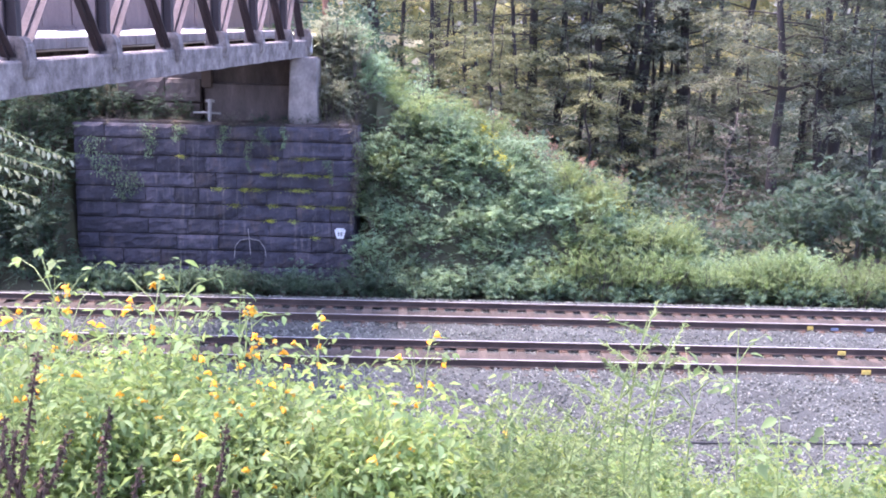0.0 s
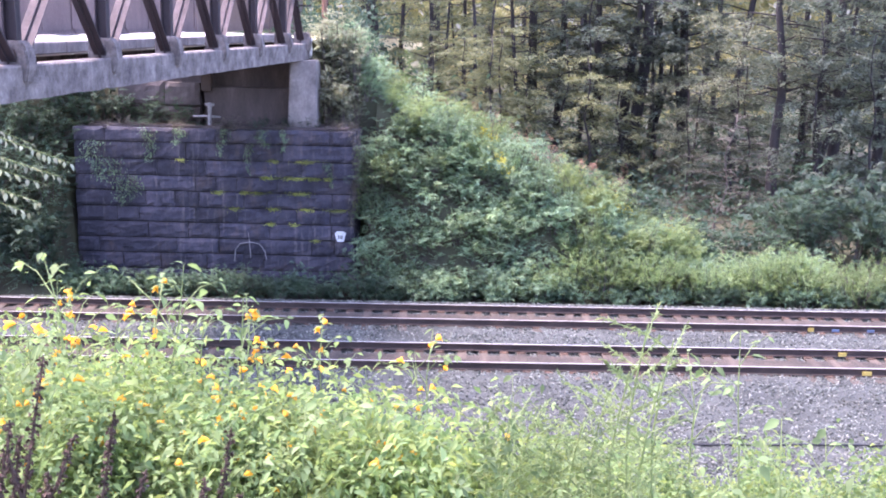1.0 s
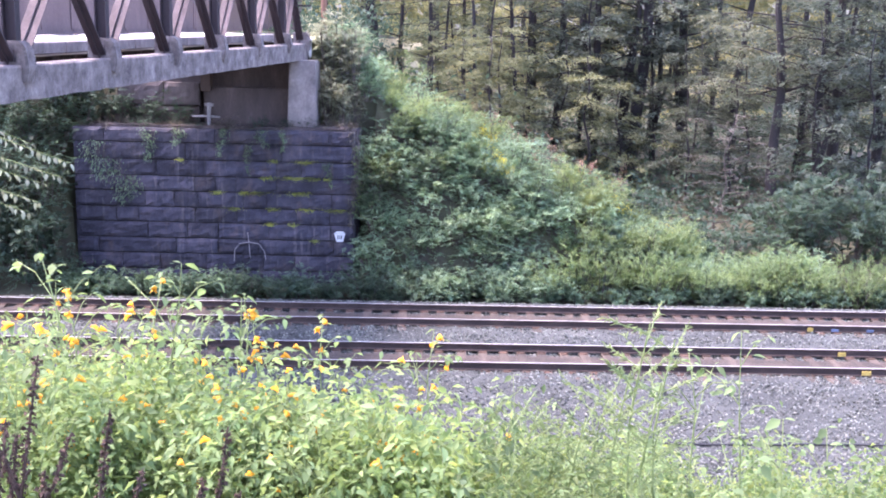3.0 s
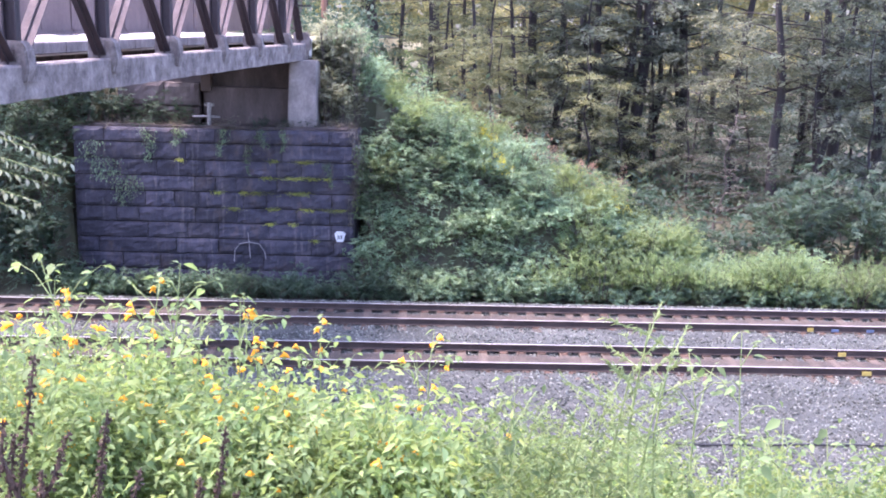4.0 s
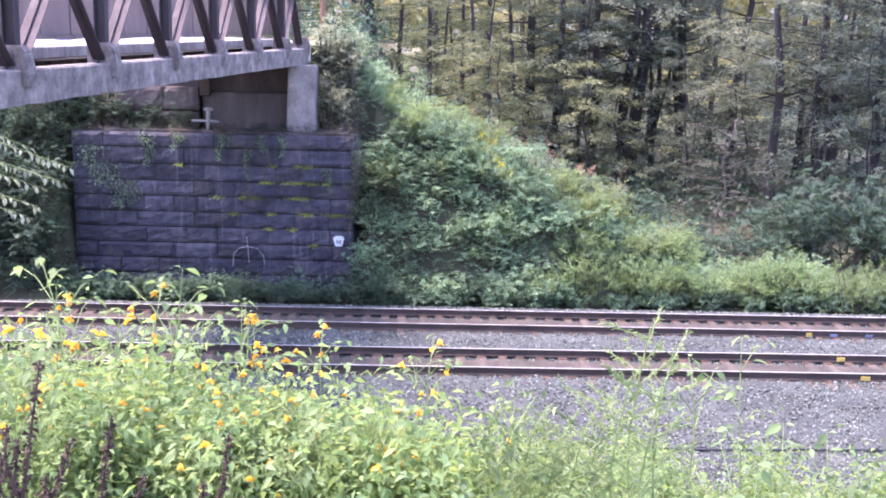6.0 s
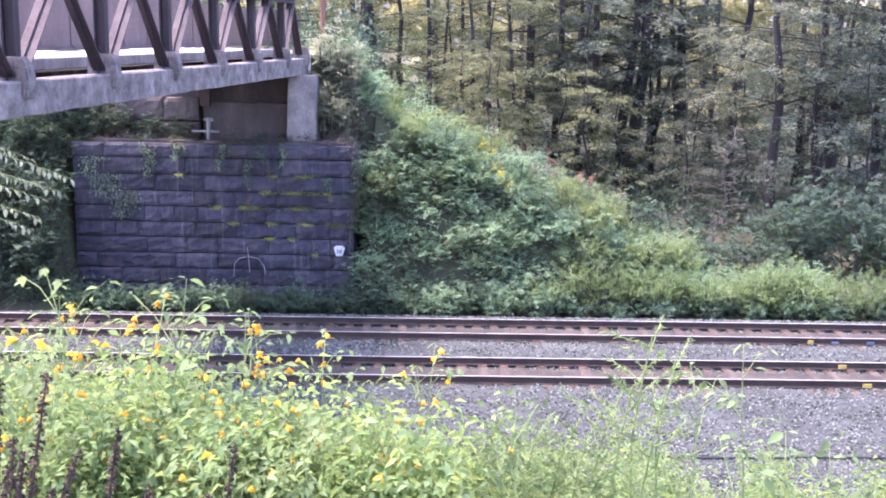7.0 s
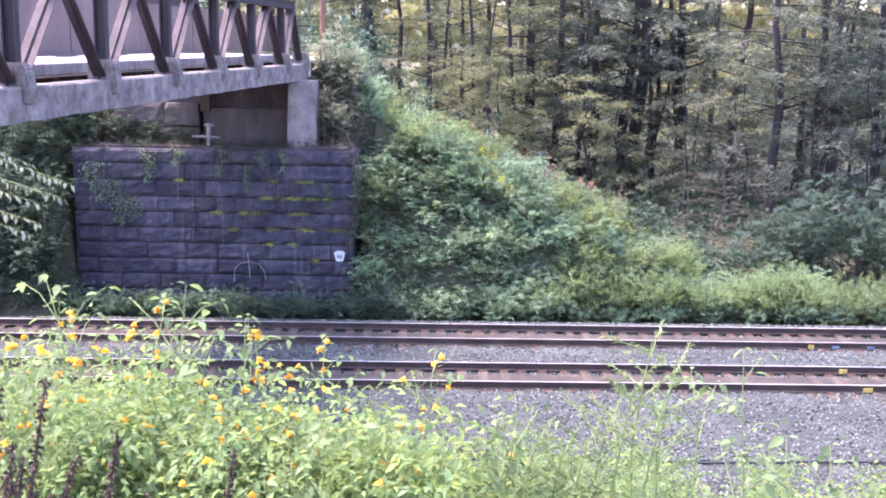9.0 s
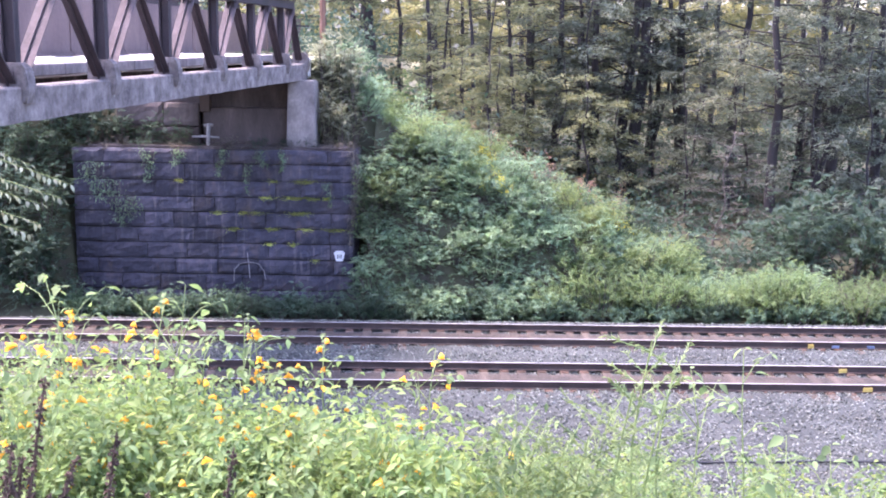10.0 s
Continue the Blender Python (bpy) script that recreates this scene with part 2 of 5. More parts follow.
M_CABLE = rough_mat("black_rubber", [(0.3, (0.012, 0.012, 0.014)), (0.7, (0.03, 0.03, 0.033))], 5, 40, rough=0.5)
M_PAINTMARK = rough_mat("chalky_paint", [(0.3, (0.22, 0.21, 0.22)), (0.7, (0.36, 0.35, 0.35))], 12, 60)
M_ROADSUN = rough_mat("dry_verge", [(0.3, (0.45, 0.40, 0.22)), (0.7, (0.62, 0.55, 0.32))], 1.5, 25)
# ---------------------------------------------------------------- building helpers
def mesh_of(name, verts, faces, mats, smooth=False, mat_index=None):
    me = bpy.data.meshes.new(name)
    me.from_pydata([tuple(v) for v in verts], [], [tuple(f) for f in faces])
    for m in (mats if isinstance(mats, (list, tuple)) else [mats]):
        me.materials.append(m)
    if mat_index is not None:
        me.polygons.foreach_set("material_index", mat_index)
    if smooth:
        me.polygons.foreach_set("use_smooth", [True] * len(me.polygons))
    me.update()
    return me


def tri_mesh(name, verts, tris, mat):
    """A mesh of triangles straight from arrays."""
    me = bpy.data.meshes.new(name)
    n, k = len(verts), len(tris)
    me.vertices.add(n)
    me.vertices.foreach_set("co", np.asarray(verts, dtype=np.float32).ravel())
    me.loops.add(3 * k)
    me.loops.foreach_set("vertex_index", np.asarray(tris, dtype=np.int32).ravel())
    me.polygons.add(k)
    me.polygons.foreach_set("loop_start", np.arange(0, 3 * k, 3, dtype=np.int32))
    me.materials.append(mat)
    me.update(calc_edges=True)
    return me


def child(name, me, parent, m=None, label=""):
    ob = new(name, me)
    ob.parent = parent
    if m is not None:
        ob.matrix_basis = m
    if label:
        ob["label"] = label
    return ob


def part(name, bm, material, parent, label=""):
    me = bpy.data.meshes.new(name)
    bm.to_mesh(me)
    bm.free()
    me.materials.append(material)
    return child(name, me, parent, None, label)


def box(bm, x0, x1, y0, y1, z0, z1, bevel=0.0, m=None):
    r = bmesh.ops.create_cube(bm, size=1.0)
    mat = Matrix.LocRotScale(((x0 + x1) / 2, (y0 + y1) / 2, (z0 + z1) / 2), None, (x1 - x0, y1 - y0, z1 - z0))
    bmesh.ops.transform(bm, matrix=(m @ mat) if m else mat, verts=r["verts"])
    if bevel:
        edges = list({e for v in r["verts"] for e in v.link_edges})
        bmesh.ops.bevel(bm, geom=edges, offset=bevel, segments=1, affect="EDGES")
    return bm


def box_part(name, parent, material, *dims, bevel=0.0, m=None, label=""):
    return part(name, box(bmesh.new(), *dims, bevel=bevel, m=m), material, parent, label)


def beam(bm, a, b, w, h, bevel=0.0, up=(0, 0, 1)):
    """A bar from a to b, w wide and h deep."""
    a, b = Vector(a), Vector(b)
    d = (b - a).normalized()
    side = d.cross(Vector(up)).normalized()
    top = side.cross(d)
    m = Matrix((side, d, top)).transposed().to_4x4()
    m.translation = (a + b) / 2
    ln = (b - a).length
    return box(bm, -w / 2, w / 2, -ln / 2, ln / 2, -h / 2, h / 2, bevel, m)


def tube(points, radii, sides=7):
    """Vertices and faces of a bent, tapered tube."""
    pts = [Vector(p) for p in points]
    verts, faces = [], []
    for i, p in enumerate(pts):
        d = (pts[min(i + 1, len(pts) - 1)] - pts[max(i - 1, 0)]).normalized()
        s = d.cross(Vector((0.31, 0.95, 0.05))).normalized()
        t = d.cross(s)
        for k in range(sides):
            a = 2 * math.pi * k / sides
            verts.append(p + radii[i] * (math.cos(a) * s + math.sin(a) * t))
        if i:
            o = (i - 1) * sides
            for k in range(sides):
                k2 = (k + 1) % sides
                faces.append((o + k, o + k2, o + sides + k2, o + sides + k))
    verts += [pts[-1]]
    top = len(verts) - 1
    o = (len(pts) - 1) * sides
    faces += [(o + k, o + (k + 1) % sides, top) for k in range(sides)]
    return verts, faces


def join_tubes(tubes):
    verts, faces = [], []
    for v, f in tubes:
        o = len(verts)
        verts += v
        faces += [tuple(i + o for i in q) for q in f]
    return verts, faces


def leaves(rng, at, along, length, width, fold=0.25, jitter=0.5, tilt=0.6):
    """Folded leaf blades: base points, growth directions, lengths; two triangles each."""
    n = len(at)
    d = along + jitter * rng.normal(size=(n, 3))
    d /= np.linalg.norm(d, axis=1, keepdims=True) + 1e-9
    r = rng.normal(size=(n, 3)) * tilt + np.array([0, 0, 1.0])
    s = np.cross(d, r)
    s /= np.linalg.norm(s, axis=1, keepdims=True) + 1e-9
    up = np.cross(s, d)
    ln = (length * rng.uniform(0.6, 1.3, n))[:, None]
    wd = ln * width
    mid = at + 0.45 * ln * d
    v = np.stack([at, mid + 0.5 * wd * s + fold * wd * up, at + ln * d - 0.15 * ln * np.array([0, 0, 1.0]), mid - 0.5 * wd * s + fold * wd * up], 1)
    base = 4 * np.arange(n)[:, None]
    t = np.concatenate([base + np.array([[0, 2, 1]]), base + np.array([[0, 3, 2]])])
    return v.reshape(-1, 3), t


def sprays(rng, tips, axes, per, reach, length, width, jitter=0.7, flat=1.0, tilt=0.6, fold=0.2):
    """Leaves set along short sprays that leave each tip."""
    n = len(tips)
    k = rng.uniform(0, 1, (n, per, 1))
    side = rng.normal(size=(n, per, 3)) * np.array([1.0, 1.0, flat])
    at = tips[:, None] + axes[:, None] * k * reach + side * reach * 0.33
    along = axes[:, None] * 0.7 + side * 0.8
    return leaves(rng, at.reshape(-1, 3), along.reshape(-1, 3), length, width, jitter=jitter, tilt=tilt, fold=fold)


def fronds(rng, base, axes, per, reach, length, width, droop=0.35, spread=0.85, tilt=0.25, fold=0.12):
    """Feathery shoots: paired leaflets along an arching stalk, growing shorter towards its tip."""
    n = len(base)
    ax = axes / (np.linalg.norm(axes, axis=1, keepdims=True) + 1e-9)
    side = np.cross(ax, np.array([0, 0, 1.0]) + 0.35 * rng.normal(size=(n, 3)))
    side /= np.linalg.norm(side, axis=1, keepdims=True) + 1e-9
    k = np.linspace(0.12, 1.0, per)[None, :, None]
    ln = reach * rng.uniform(0.65, 1.25, (n, 1, 1))
    sgn = np.where(np.arange(per) % 2 == 0, 1.0, -1.0)[None, :, None] * (1 - (k > 0.97))
    at = base[:, None] + ax[:, None] * k * ln - np.array([0, 0, 1.0]) * droop * k * k * ln
    along = ax[:, None] * 0.65 + side[:, None] * sgn * spread - np.array([0, 0, 1.0]) * droop * k
    size = np.broadcast_to(length * (1.15 - 0.6 * k), (n, per, 1))
    return leaves(rng, at.reshape(-1, 3), along.reshape(-1, 3), size.reshape(-1), width, fold=fold, jitter=0.14, tilt=tilt)
# ---------------------------------------------------------------- ground, one sheet to the horizon
ROAD_Z = 7.22
BR = pose(-4.36, 35.0, 0, 0, 0, -5.03)          # the bridge's own axes: x across, y along it, away from the near bank


def step(a, b, v):
    k = min(1.0, max(0.0, (v - a) / (b - a)))
    return k * k * (3 - 2 * k)


def ground_z(x, y):
    """Near bank, railway cutting, road embankment behind the abutment, wood floor."""
    near = 6.10 - 0.16 * max(-3.0, min(4.0, x + 0.6)) - 0.60 * max(0.0, y - 3.4 - 0.25 * math.sin(x * 0.7)) if y < 16 else -9.0
    flat = -0.52 + 0.10 * step(31.2, 33.5, y) + 0.9 * step(40, 75, y) + 5.0 * step(75, 160, y) + 22.0 * step(160, 600, y)
    x0, x = x, x - 0.088 * max(0.0, y - 35.0) + 0.005 * min(20.0, max(0.0, y - 37.0)) ** 2
    side = max(0.0, x + 2.9) if x > -7 else max(0.0, -11.6 - x)
    front = max(0.0, 35.4 - y)
    crest = 7.0 - (1.3 + 0.165 * min(30.0, max(0.0, y - 36.0))) * step(-4.3, -2.3, x)
    bank = crest - 0.50 * math.hypot(side, front * 4.0) + 0.30 * (noise.noise(Vector((x * 0.35, y * 0.35, 0))))
    if -11.4 < x0 < -2.5 and y < 35.2:
        bank = -9.0
    bank = min(bank, 7.05 - 0.03 * max(0.0, y - 60))
    rough = 0.06 * noise.noise(Vector((x * 0.6, y * 0.6, 3.0)))
    return max(near, flat, bank) + rough


def axis(fine, lo, hi, far):
    a = list(np.arange(lo, hi, fine))
    grow, v = [], hi
    stepw = fine
    while v < far:
        grow.append(v)
        stepw *= 1.35
        v += stepw
    low, v, stepw = [], lo, fine
    while v > -far:
        stepw *= 1.35
        v -= stepw
        low.append(v)
    return sorted(low) + a + grow + [far]


def build_ground():
    xs, ys = axis(0.45, -22, 26, 900), axis(0.45, -6, 62, 900)
    verts = [(x, y, ground_z(x, y)) for y in ys for x in xs]
    w = len(xs)
    faces = [(j * w + i, j * w + i + 1, (j + 1) * w + i + 1, (j + 1) * w + i) for j in range(len(ys) - 1) for i in range(w - 1)]
    ob = new("ground", mesh_of("ground", verts, faces, M_EARTH, smooth=True))
    tagged(ob, "dark earth of the cutting, the bank and the wood floor", "ground", kind="structure")


build_ground()

# ---------------------------------------------------------------- ballast and tracks
TRACK_Y = (25.40, 29.16)
TRACK_YAW = 1.2
SKEW = math.tan(radians(TRACK_YAW))


def bed_z(y):
    """Top of the stones across the line."""
    pts = [(12.5, -0.62), (14.5, -0.46), (21.0, -0.44), (23.2, -0.22), (24.55, -0.185), (24.66, -0.24), (26.14, -0.24), (26.25, -0.19), (28.3, -0.19), (28.42, -0.24), (29.9, -0.24), (30.0, -0.18), (30.9, -0.20), (32.0, -0.50), (33.2, -0.60)]
    for (a, za), (b, zb) in zip(pts, pts[1:]):
        if a <= y <= b:
            return za + (zb - za) * (y - a) / (b - a)
    return -0.6


def build_ballast():
    ys = np.arange(12.5, 33.21, 0.11)
    xs = np.concatenate([np.arange(-160, -18, 8.0), np.arange(-18, 20, 0.6), np.arange(20, 161, 8.0)])
    verts = [(x, y + SKEW * x, bed_z(y) + 0.025 * noise.noise(Vector((x * 1.3, y * 1.3, 0)))) for y in ys for x in xs]
    w = len(xs)
    faces = [(j * w + i, j * w + i + 1, (j + 1) * w + i + 1, (j + 1) * w + i) for j in range(len(ys) - 1) for i in range(w - 1)]
    ob = new("ballast_bed", mesh_of("ballast_bed", verts, faces, M_BALLAST, smooth=True))
    tagged(ob, "grey crushed stone ballast bed under the tracks", "ballast", kind="structure")


build_ballast()


def build_stones():
    rng = np.random.default_rng(11)
    n = 42000
    y = 19.0 + 12.9 * rng.uniform(0, 1, n) ** 1.25
    x = rng.uniform(-10.5, 11.5, n) * (y / 27.0)
    z = np.array([bed_z(v) for v in y]) + rng.uniform(-0.012, 0.018, n)
    y = y + SKEW * x
    size = rng.uniform(0.019, 0.042, n)
    unit = np.array([(1, 0, 0), (-1, 0, 0), (0, 1, 0), (0, -1, 0), (0, 0, 1), (0, 0, -1)], float)
    tri = np.array([(0, 2, 4), (2, 1, 4), (1, 3, 4), (3, 0, 4), (2, 0, 5), (1, 2, 5), (3, 1, 5), (0, 3, 5)])
    # a random turn for each stone
    q = rng.normal(size=(n, 4))
    q /= np.linalg.norm(q, axis=1, keepdims=True)
    a, b, c, d = q.T
    rot = np.stack([np.stack([1 - 2 * (c * c + d * d), 2 * (b * c - a * d), 2 * (b * d + a * c)], 1),
                    np.stack([2 * (b * c + a * d), 1 - 2 * (b * b + d * d), 2 * (c * d - a * b)], 1),
                    np.stack([2 * (b * d - a * c), 2 * (c * d + a * b), 1 - 2 * (b * b + c * c)], 1)], 1)
    local = unit[None] * rng.uniform(0.6, 1.35, (n, 6, 1)) * size[:, None, None]
    v = np.einsum("nij,nkj->nki", rot, local) + np.stack([x, y, z], 1)[:, None]
    t = tri[None] + 6 * np.arange(n)[:, None, None]
    ob = new("ballast_stones", tri_mesh("ballast_stones", v.reshape(-1, 3), t.reshape(-1, 3), M_STONE))
    tagged(ob, "loose angular grey ballast stones between and beside the rails", "ballast", kind="stuff")


build_stones()


def rail_mesh(x0, x1):
    """Flat-bottomed rail: foot, web and head, its running surface bright."""
    prof = [(-0.070, -0.175), (0.070, -0.175), (0.070, -0.163), (0.012, -0.145), (0.009, -0.048), (0.036, -0.036), (0.036, -0.008),
            (0.026, 0.0), (-0.026, 0.0), (-0.036, -0.008), (-0.036, -0.036), (-0.009, -0.048), (-0.012, -0.145), (-0.070, -0.163)]
    xs = np.linspace(x0, x1, 41)
    k = len(prof)
    verts = [(x, p, z) for x in xs for p, z in prof]
    faces, mats = [], []
    for i in range(len(xs) - 1):
        for j in range(k):
            j2 = (j + 1) % k
            faces.append((i * k + j, (i + 1) * k + j, (i + 1) * k + j2, i * k + j2))
            mats.append(1 if j == 7 else 0)
    return mesh_of("rail", verts, faces, [M_RAIL, M_RAILTOP], mat_index=mats)


def build_track(y, seed, label):
    rng = random.Random(seed)
    track = tagged(new("railway_track"), label, "railway track", group="pair of railway tracks")
    track.matrix_basis = pose(0, y, 0, 0, 0, TRACK_YAW)
    rail = rail_mesh(-150, 150)
    for s in (-0.753, 0.753):
        child("rail", rail, track, pose(0, s, 0), "rusty steel rail with a bright worn head")
    ties = []
    for k in range(4):
        bm = box(bmesh.new(), -0.115, 0.115, -1.30, 1.30, -0.36, -0.186, 0.012)
        bmesh.ops.subdivide_edges(bm, edges=[e for e in bm.edges if e.calc_length() > 2], cuts=3)
        for v in bm.verts:
            v.co += Vector((rng.uniform(-0.008, 0.008), rng.uniform(-0.02, 0.02), rng.uniform(-0.006, 0.004)))
        me = bpy.data.meshes.new("tie")
        bm.to_mesh(me)
        bm.free()
        me.materials.append(M_TIE)
        ties.append(me)
    bm = box(bmesh.new(), -0.095, 0.095, -0.17, 0.17, -0.190, -0.172, 0.004)
    for sx in (-0.06, 0.06):
        for sy in (-0.085, 0.085):
            box(bm, sx - 0.012, sx + 0.012, sy - 0.018, sy + 0.018, -0.175, -0.150)
    plate = bpy.data.meshes.new("tie_plate")
    bm.to_mesh(plate)
    bm.free()
    plate.materials.append(M_PLATE)
    for i in range(-38, 40):
        x = i * 0.505 + rng.uniform(-0.04, 0.04)
        tie = child("tie", ties[rng.randrange(4)], track, pose(x, rng.uniform(-0.05, 0.05), rng.uniform(-0.012, 0.004), 0, 0, rng.uniform(-1.2, 1.2)))
        for s in (-0.753, 0.753):
            child("tie_plate", plate, tie, pose(0, s, 0))
    # rust-stained stone between the rails, lower beside the far rail
    verts, faces = [], []
    xs = np.linspace(-20, 20, 161)
    prof = [(-0.70, -0.215), (-0.60, -0.196), (-0.2, -0.192), (0.25, -0.192), (0.42, -0.20), (0.56, -0.25), (0.68, -0.255)]
    for i, x in enumerate(xs):
        verts += [(x, p, z + 0.012 * noise.noise(Vector((x * 3, p * 4 + seed, 0)))) for p, z in prof]
        if i:
            o = (i - 1) * 7
            faces += [(o + k, o + 7 + k, o + 8 + k, o + 1 + k) for k in range(6)]
    child("crib_fill", mesh_of("crib_fill", verts, faces, M_FOULED, smooth=True), track, None, "rust-stained fouled ballast between the rails")
    # the ties past the stretch in view
    bm = bmesh.new()
    for i in list(range(-120, -38)) + list(range(40, 120)):
        box(bm, i * 0.505 - 0.115, i * 0.505 + 0.115, -1.3, 1.3, -0.36, -0.186)
    part("ties", bm, M_TIE, track)["kind"] = "stuff"
    return track


track_near = build_track(TRACK_Y[0], 3, "straight railway track on brown timber ties beside the gravel path")
track_far = build_track(TRACK_Y[1], 4, "straight railway track on brown timber ties beside the weeds")

# ---------------------------------------------------------------- stone abutment
WALL_Y, WALL_X0, WALL_X1 = 33.5, -11.28, -2.74
COURSES = [0.46, 0.50, 0.48, 0.49, 0.47, 0.49, 0.47, 0.50, 0.52, 0.44]
WALL_Z0 = -0.42


def block_mesh(w, h, d, rng, mat=None):
    """Rock-faced ashlar: chamfered back to the joints, an uneven bulging face. Front towards -y, left bottom corner at the origin."""
    nx, nz = max(4, int(w / 0.13)), 5
    j = 0.021
    ph = rng.uniform(0, 50)
    verts, faces = [], []
    for iz in range(nz + 1):
        for ix in range(nx + 1):
            edge = ix in (0, nx) or iz in (0, nz)
            bulge = 0.0 if edge else -0.035 - 0.05 * noise.noise(Vector((ix * w / nx * 3.4 + ph, iz * h / nz * 4.5, ph))) - rng.uniform(0, 0.022)
            x, z = 0.013 + (w - 0.026) * ix / nx, j + (h - 2 * j) * iz / nz
            if edge:
                x += rng.uniform(-0.006, 0.006)
                z += rng.uniform(-0.012, 0.008)
            else:
                x += rng.uniform(-0.02, 0.02)
                z += rng.uniform(-0.015, 0.015)
            verts.append((x, bulge + (rng.uniform(-0.030, 0.004) if edge else 0), z))
    r = nx + 1
    for iz in range(nz):
        for ix in range(nx):
            a = iz * r + ix
            faces.append((a, a + 1, a + r + 1, a + r))
    o = len(verts)
    verts += [(j, d, j), (w - j, d, j), (w - j, d, h - j), (j, d, h - j)]
    tl, tr = nz * r, nz * r + nx
    faces += [tuple([o, o + 1] + list(range(nx, -1, -1))), tuple([o + 3] + list(range(tl, tr + 1)) + [o + 2]),
              tuple([o] + [i * r for i in range(nz + 1)] + [o + 3]), tuple([o + 1, o + 2] + [i * r + nx for i in range(nz, -1, -1)]),
              (o, o + 3, o + 2, o + 1)]
    return mesh_of("block", verts, faces, mat or M_BLOCK)


def build_abutment():
    rng = random.Random(21)
    wall = tagged(new("abutment_wall"), "soot-black abutment wall of large rock-faced stone blocks in level courses", "stone wall", kind="structure")
    core = box_part("core", wall, M_MORTAR, WALL_X0 + 0.05, WALL_X1 - 0.05, WALL_Y + 0.05, WALL_Y + 1.5, WALL_Z0 - 0.3, WALL_Z0 + sum(COURSES) - 0.03)
    z = WALL_Z0
    for c, h in enumerate(COURSES):
        x, out = WALL_X0, (0.04 if c == len(COURSES) - 1 else 0.0)
        while x < WALL_X1 - 0.05:
            w = rng.choice((0.7, 0.95, 1.2, 1.5, 1.9, 2.2)) * rng.uniform(0.9, 1.1)
            if WALL_X1 - (x + w) < 0.5:
                w = WALL_X1 - x
            child("block", block_mesh(w, h, 0.45, rng), wall, pose(x, WALL_Y - out + rng.uniform(-0.012, 0.012), z))
            x += w
        # return face of the corner
        y = WALL_Y + 0.45
        while y < WALL_Y + 2.4:
            w = rng.uniform(0.6, 1.1)
            child("block", block_mesh(w, h, 0.4, rng), wall, pose(WALL_X1 + out, y, z, 0, 0, 90))
            y += w
        z += h
    return z


WALL_TOP = build_abutment()


def build_seat():
    """Concrete pillar, back wall and old stone seat between wall top and deck."""
    seat = tagged(new("bridge_seat"), "stained concrete bridge seat with corner pillar on the stone abutment", "bridge seat", kind="structure")
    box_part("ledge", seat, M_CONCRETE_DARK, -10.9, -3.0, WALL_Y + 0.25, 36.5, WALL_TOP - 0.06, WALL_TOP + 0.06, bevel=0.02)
    bm = box(bmesh.new(), -4.80, -4.00, 34.05, 35.4, WALL_TOP, 6.47)
    for v in bm.verts:
        if v.co.z < 5:
            v.co += Vector((-0.06 if v.co.x < -4.3 else 0.03, -0.06, 0))
    bmesh.ops.bevel(bm, geom=bm.edges[:], offset=0.03, segments=2, affect="EDGES")
    part("pillar", bm, M_CONCRETE, seat, "pale grey concrete corner pillar")
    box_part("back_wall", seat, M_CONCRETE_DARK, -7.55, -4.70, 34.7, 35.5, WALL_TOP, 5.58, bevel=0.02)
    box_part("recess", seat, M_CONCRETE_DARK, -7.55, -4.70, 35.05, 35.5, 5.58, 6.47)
    box_part("bearing_post", seat, M_RAIL, -7.62, -7.30, 34.55, 34.9, 5.45, 6.40, bevel=0.02, label="rusted steel bearing post")
    rng = random.Random(8)
    for (x0, x1, z0, z1) in ((-10.3, -9.2, WALL_TOP, 5.0), (-9.2, -7.65, WALL_TOP, 4.98), (-10.2, -8.75, 5.0, 5.75), (-8.75, -7.65, 5.0, 5.72)):
        child("block", block_mesh(x1 - x0, z1 - z0, 0.8, rng, M_CONCRETE_DARK), seat, pose(x0, 34.55, z0), "brown weathered sandstone block")
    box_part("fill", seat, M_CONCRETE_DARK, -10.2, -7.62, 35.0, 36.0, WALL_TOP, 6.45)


build_seat()
# ---------------------------------------------------------------- the bridge
PANEL, NP = 3.3, 8
BAR_Z, TOP_Z = 6.97, 8.68
FAR_X = -3.75


def node_y(k):
    """Feet of the truss: a short first bay, then even ones."""
    return 0.0 if k == 0 else 0.8 - PANEL * k


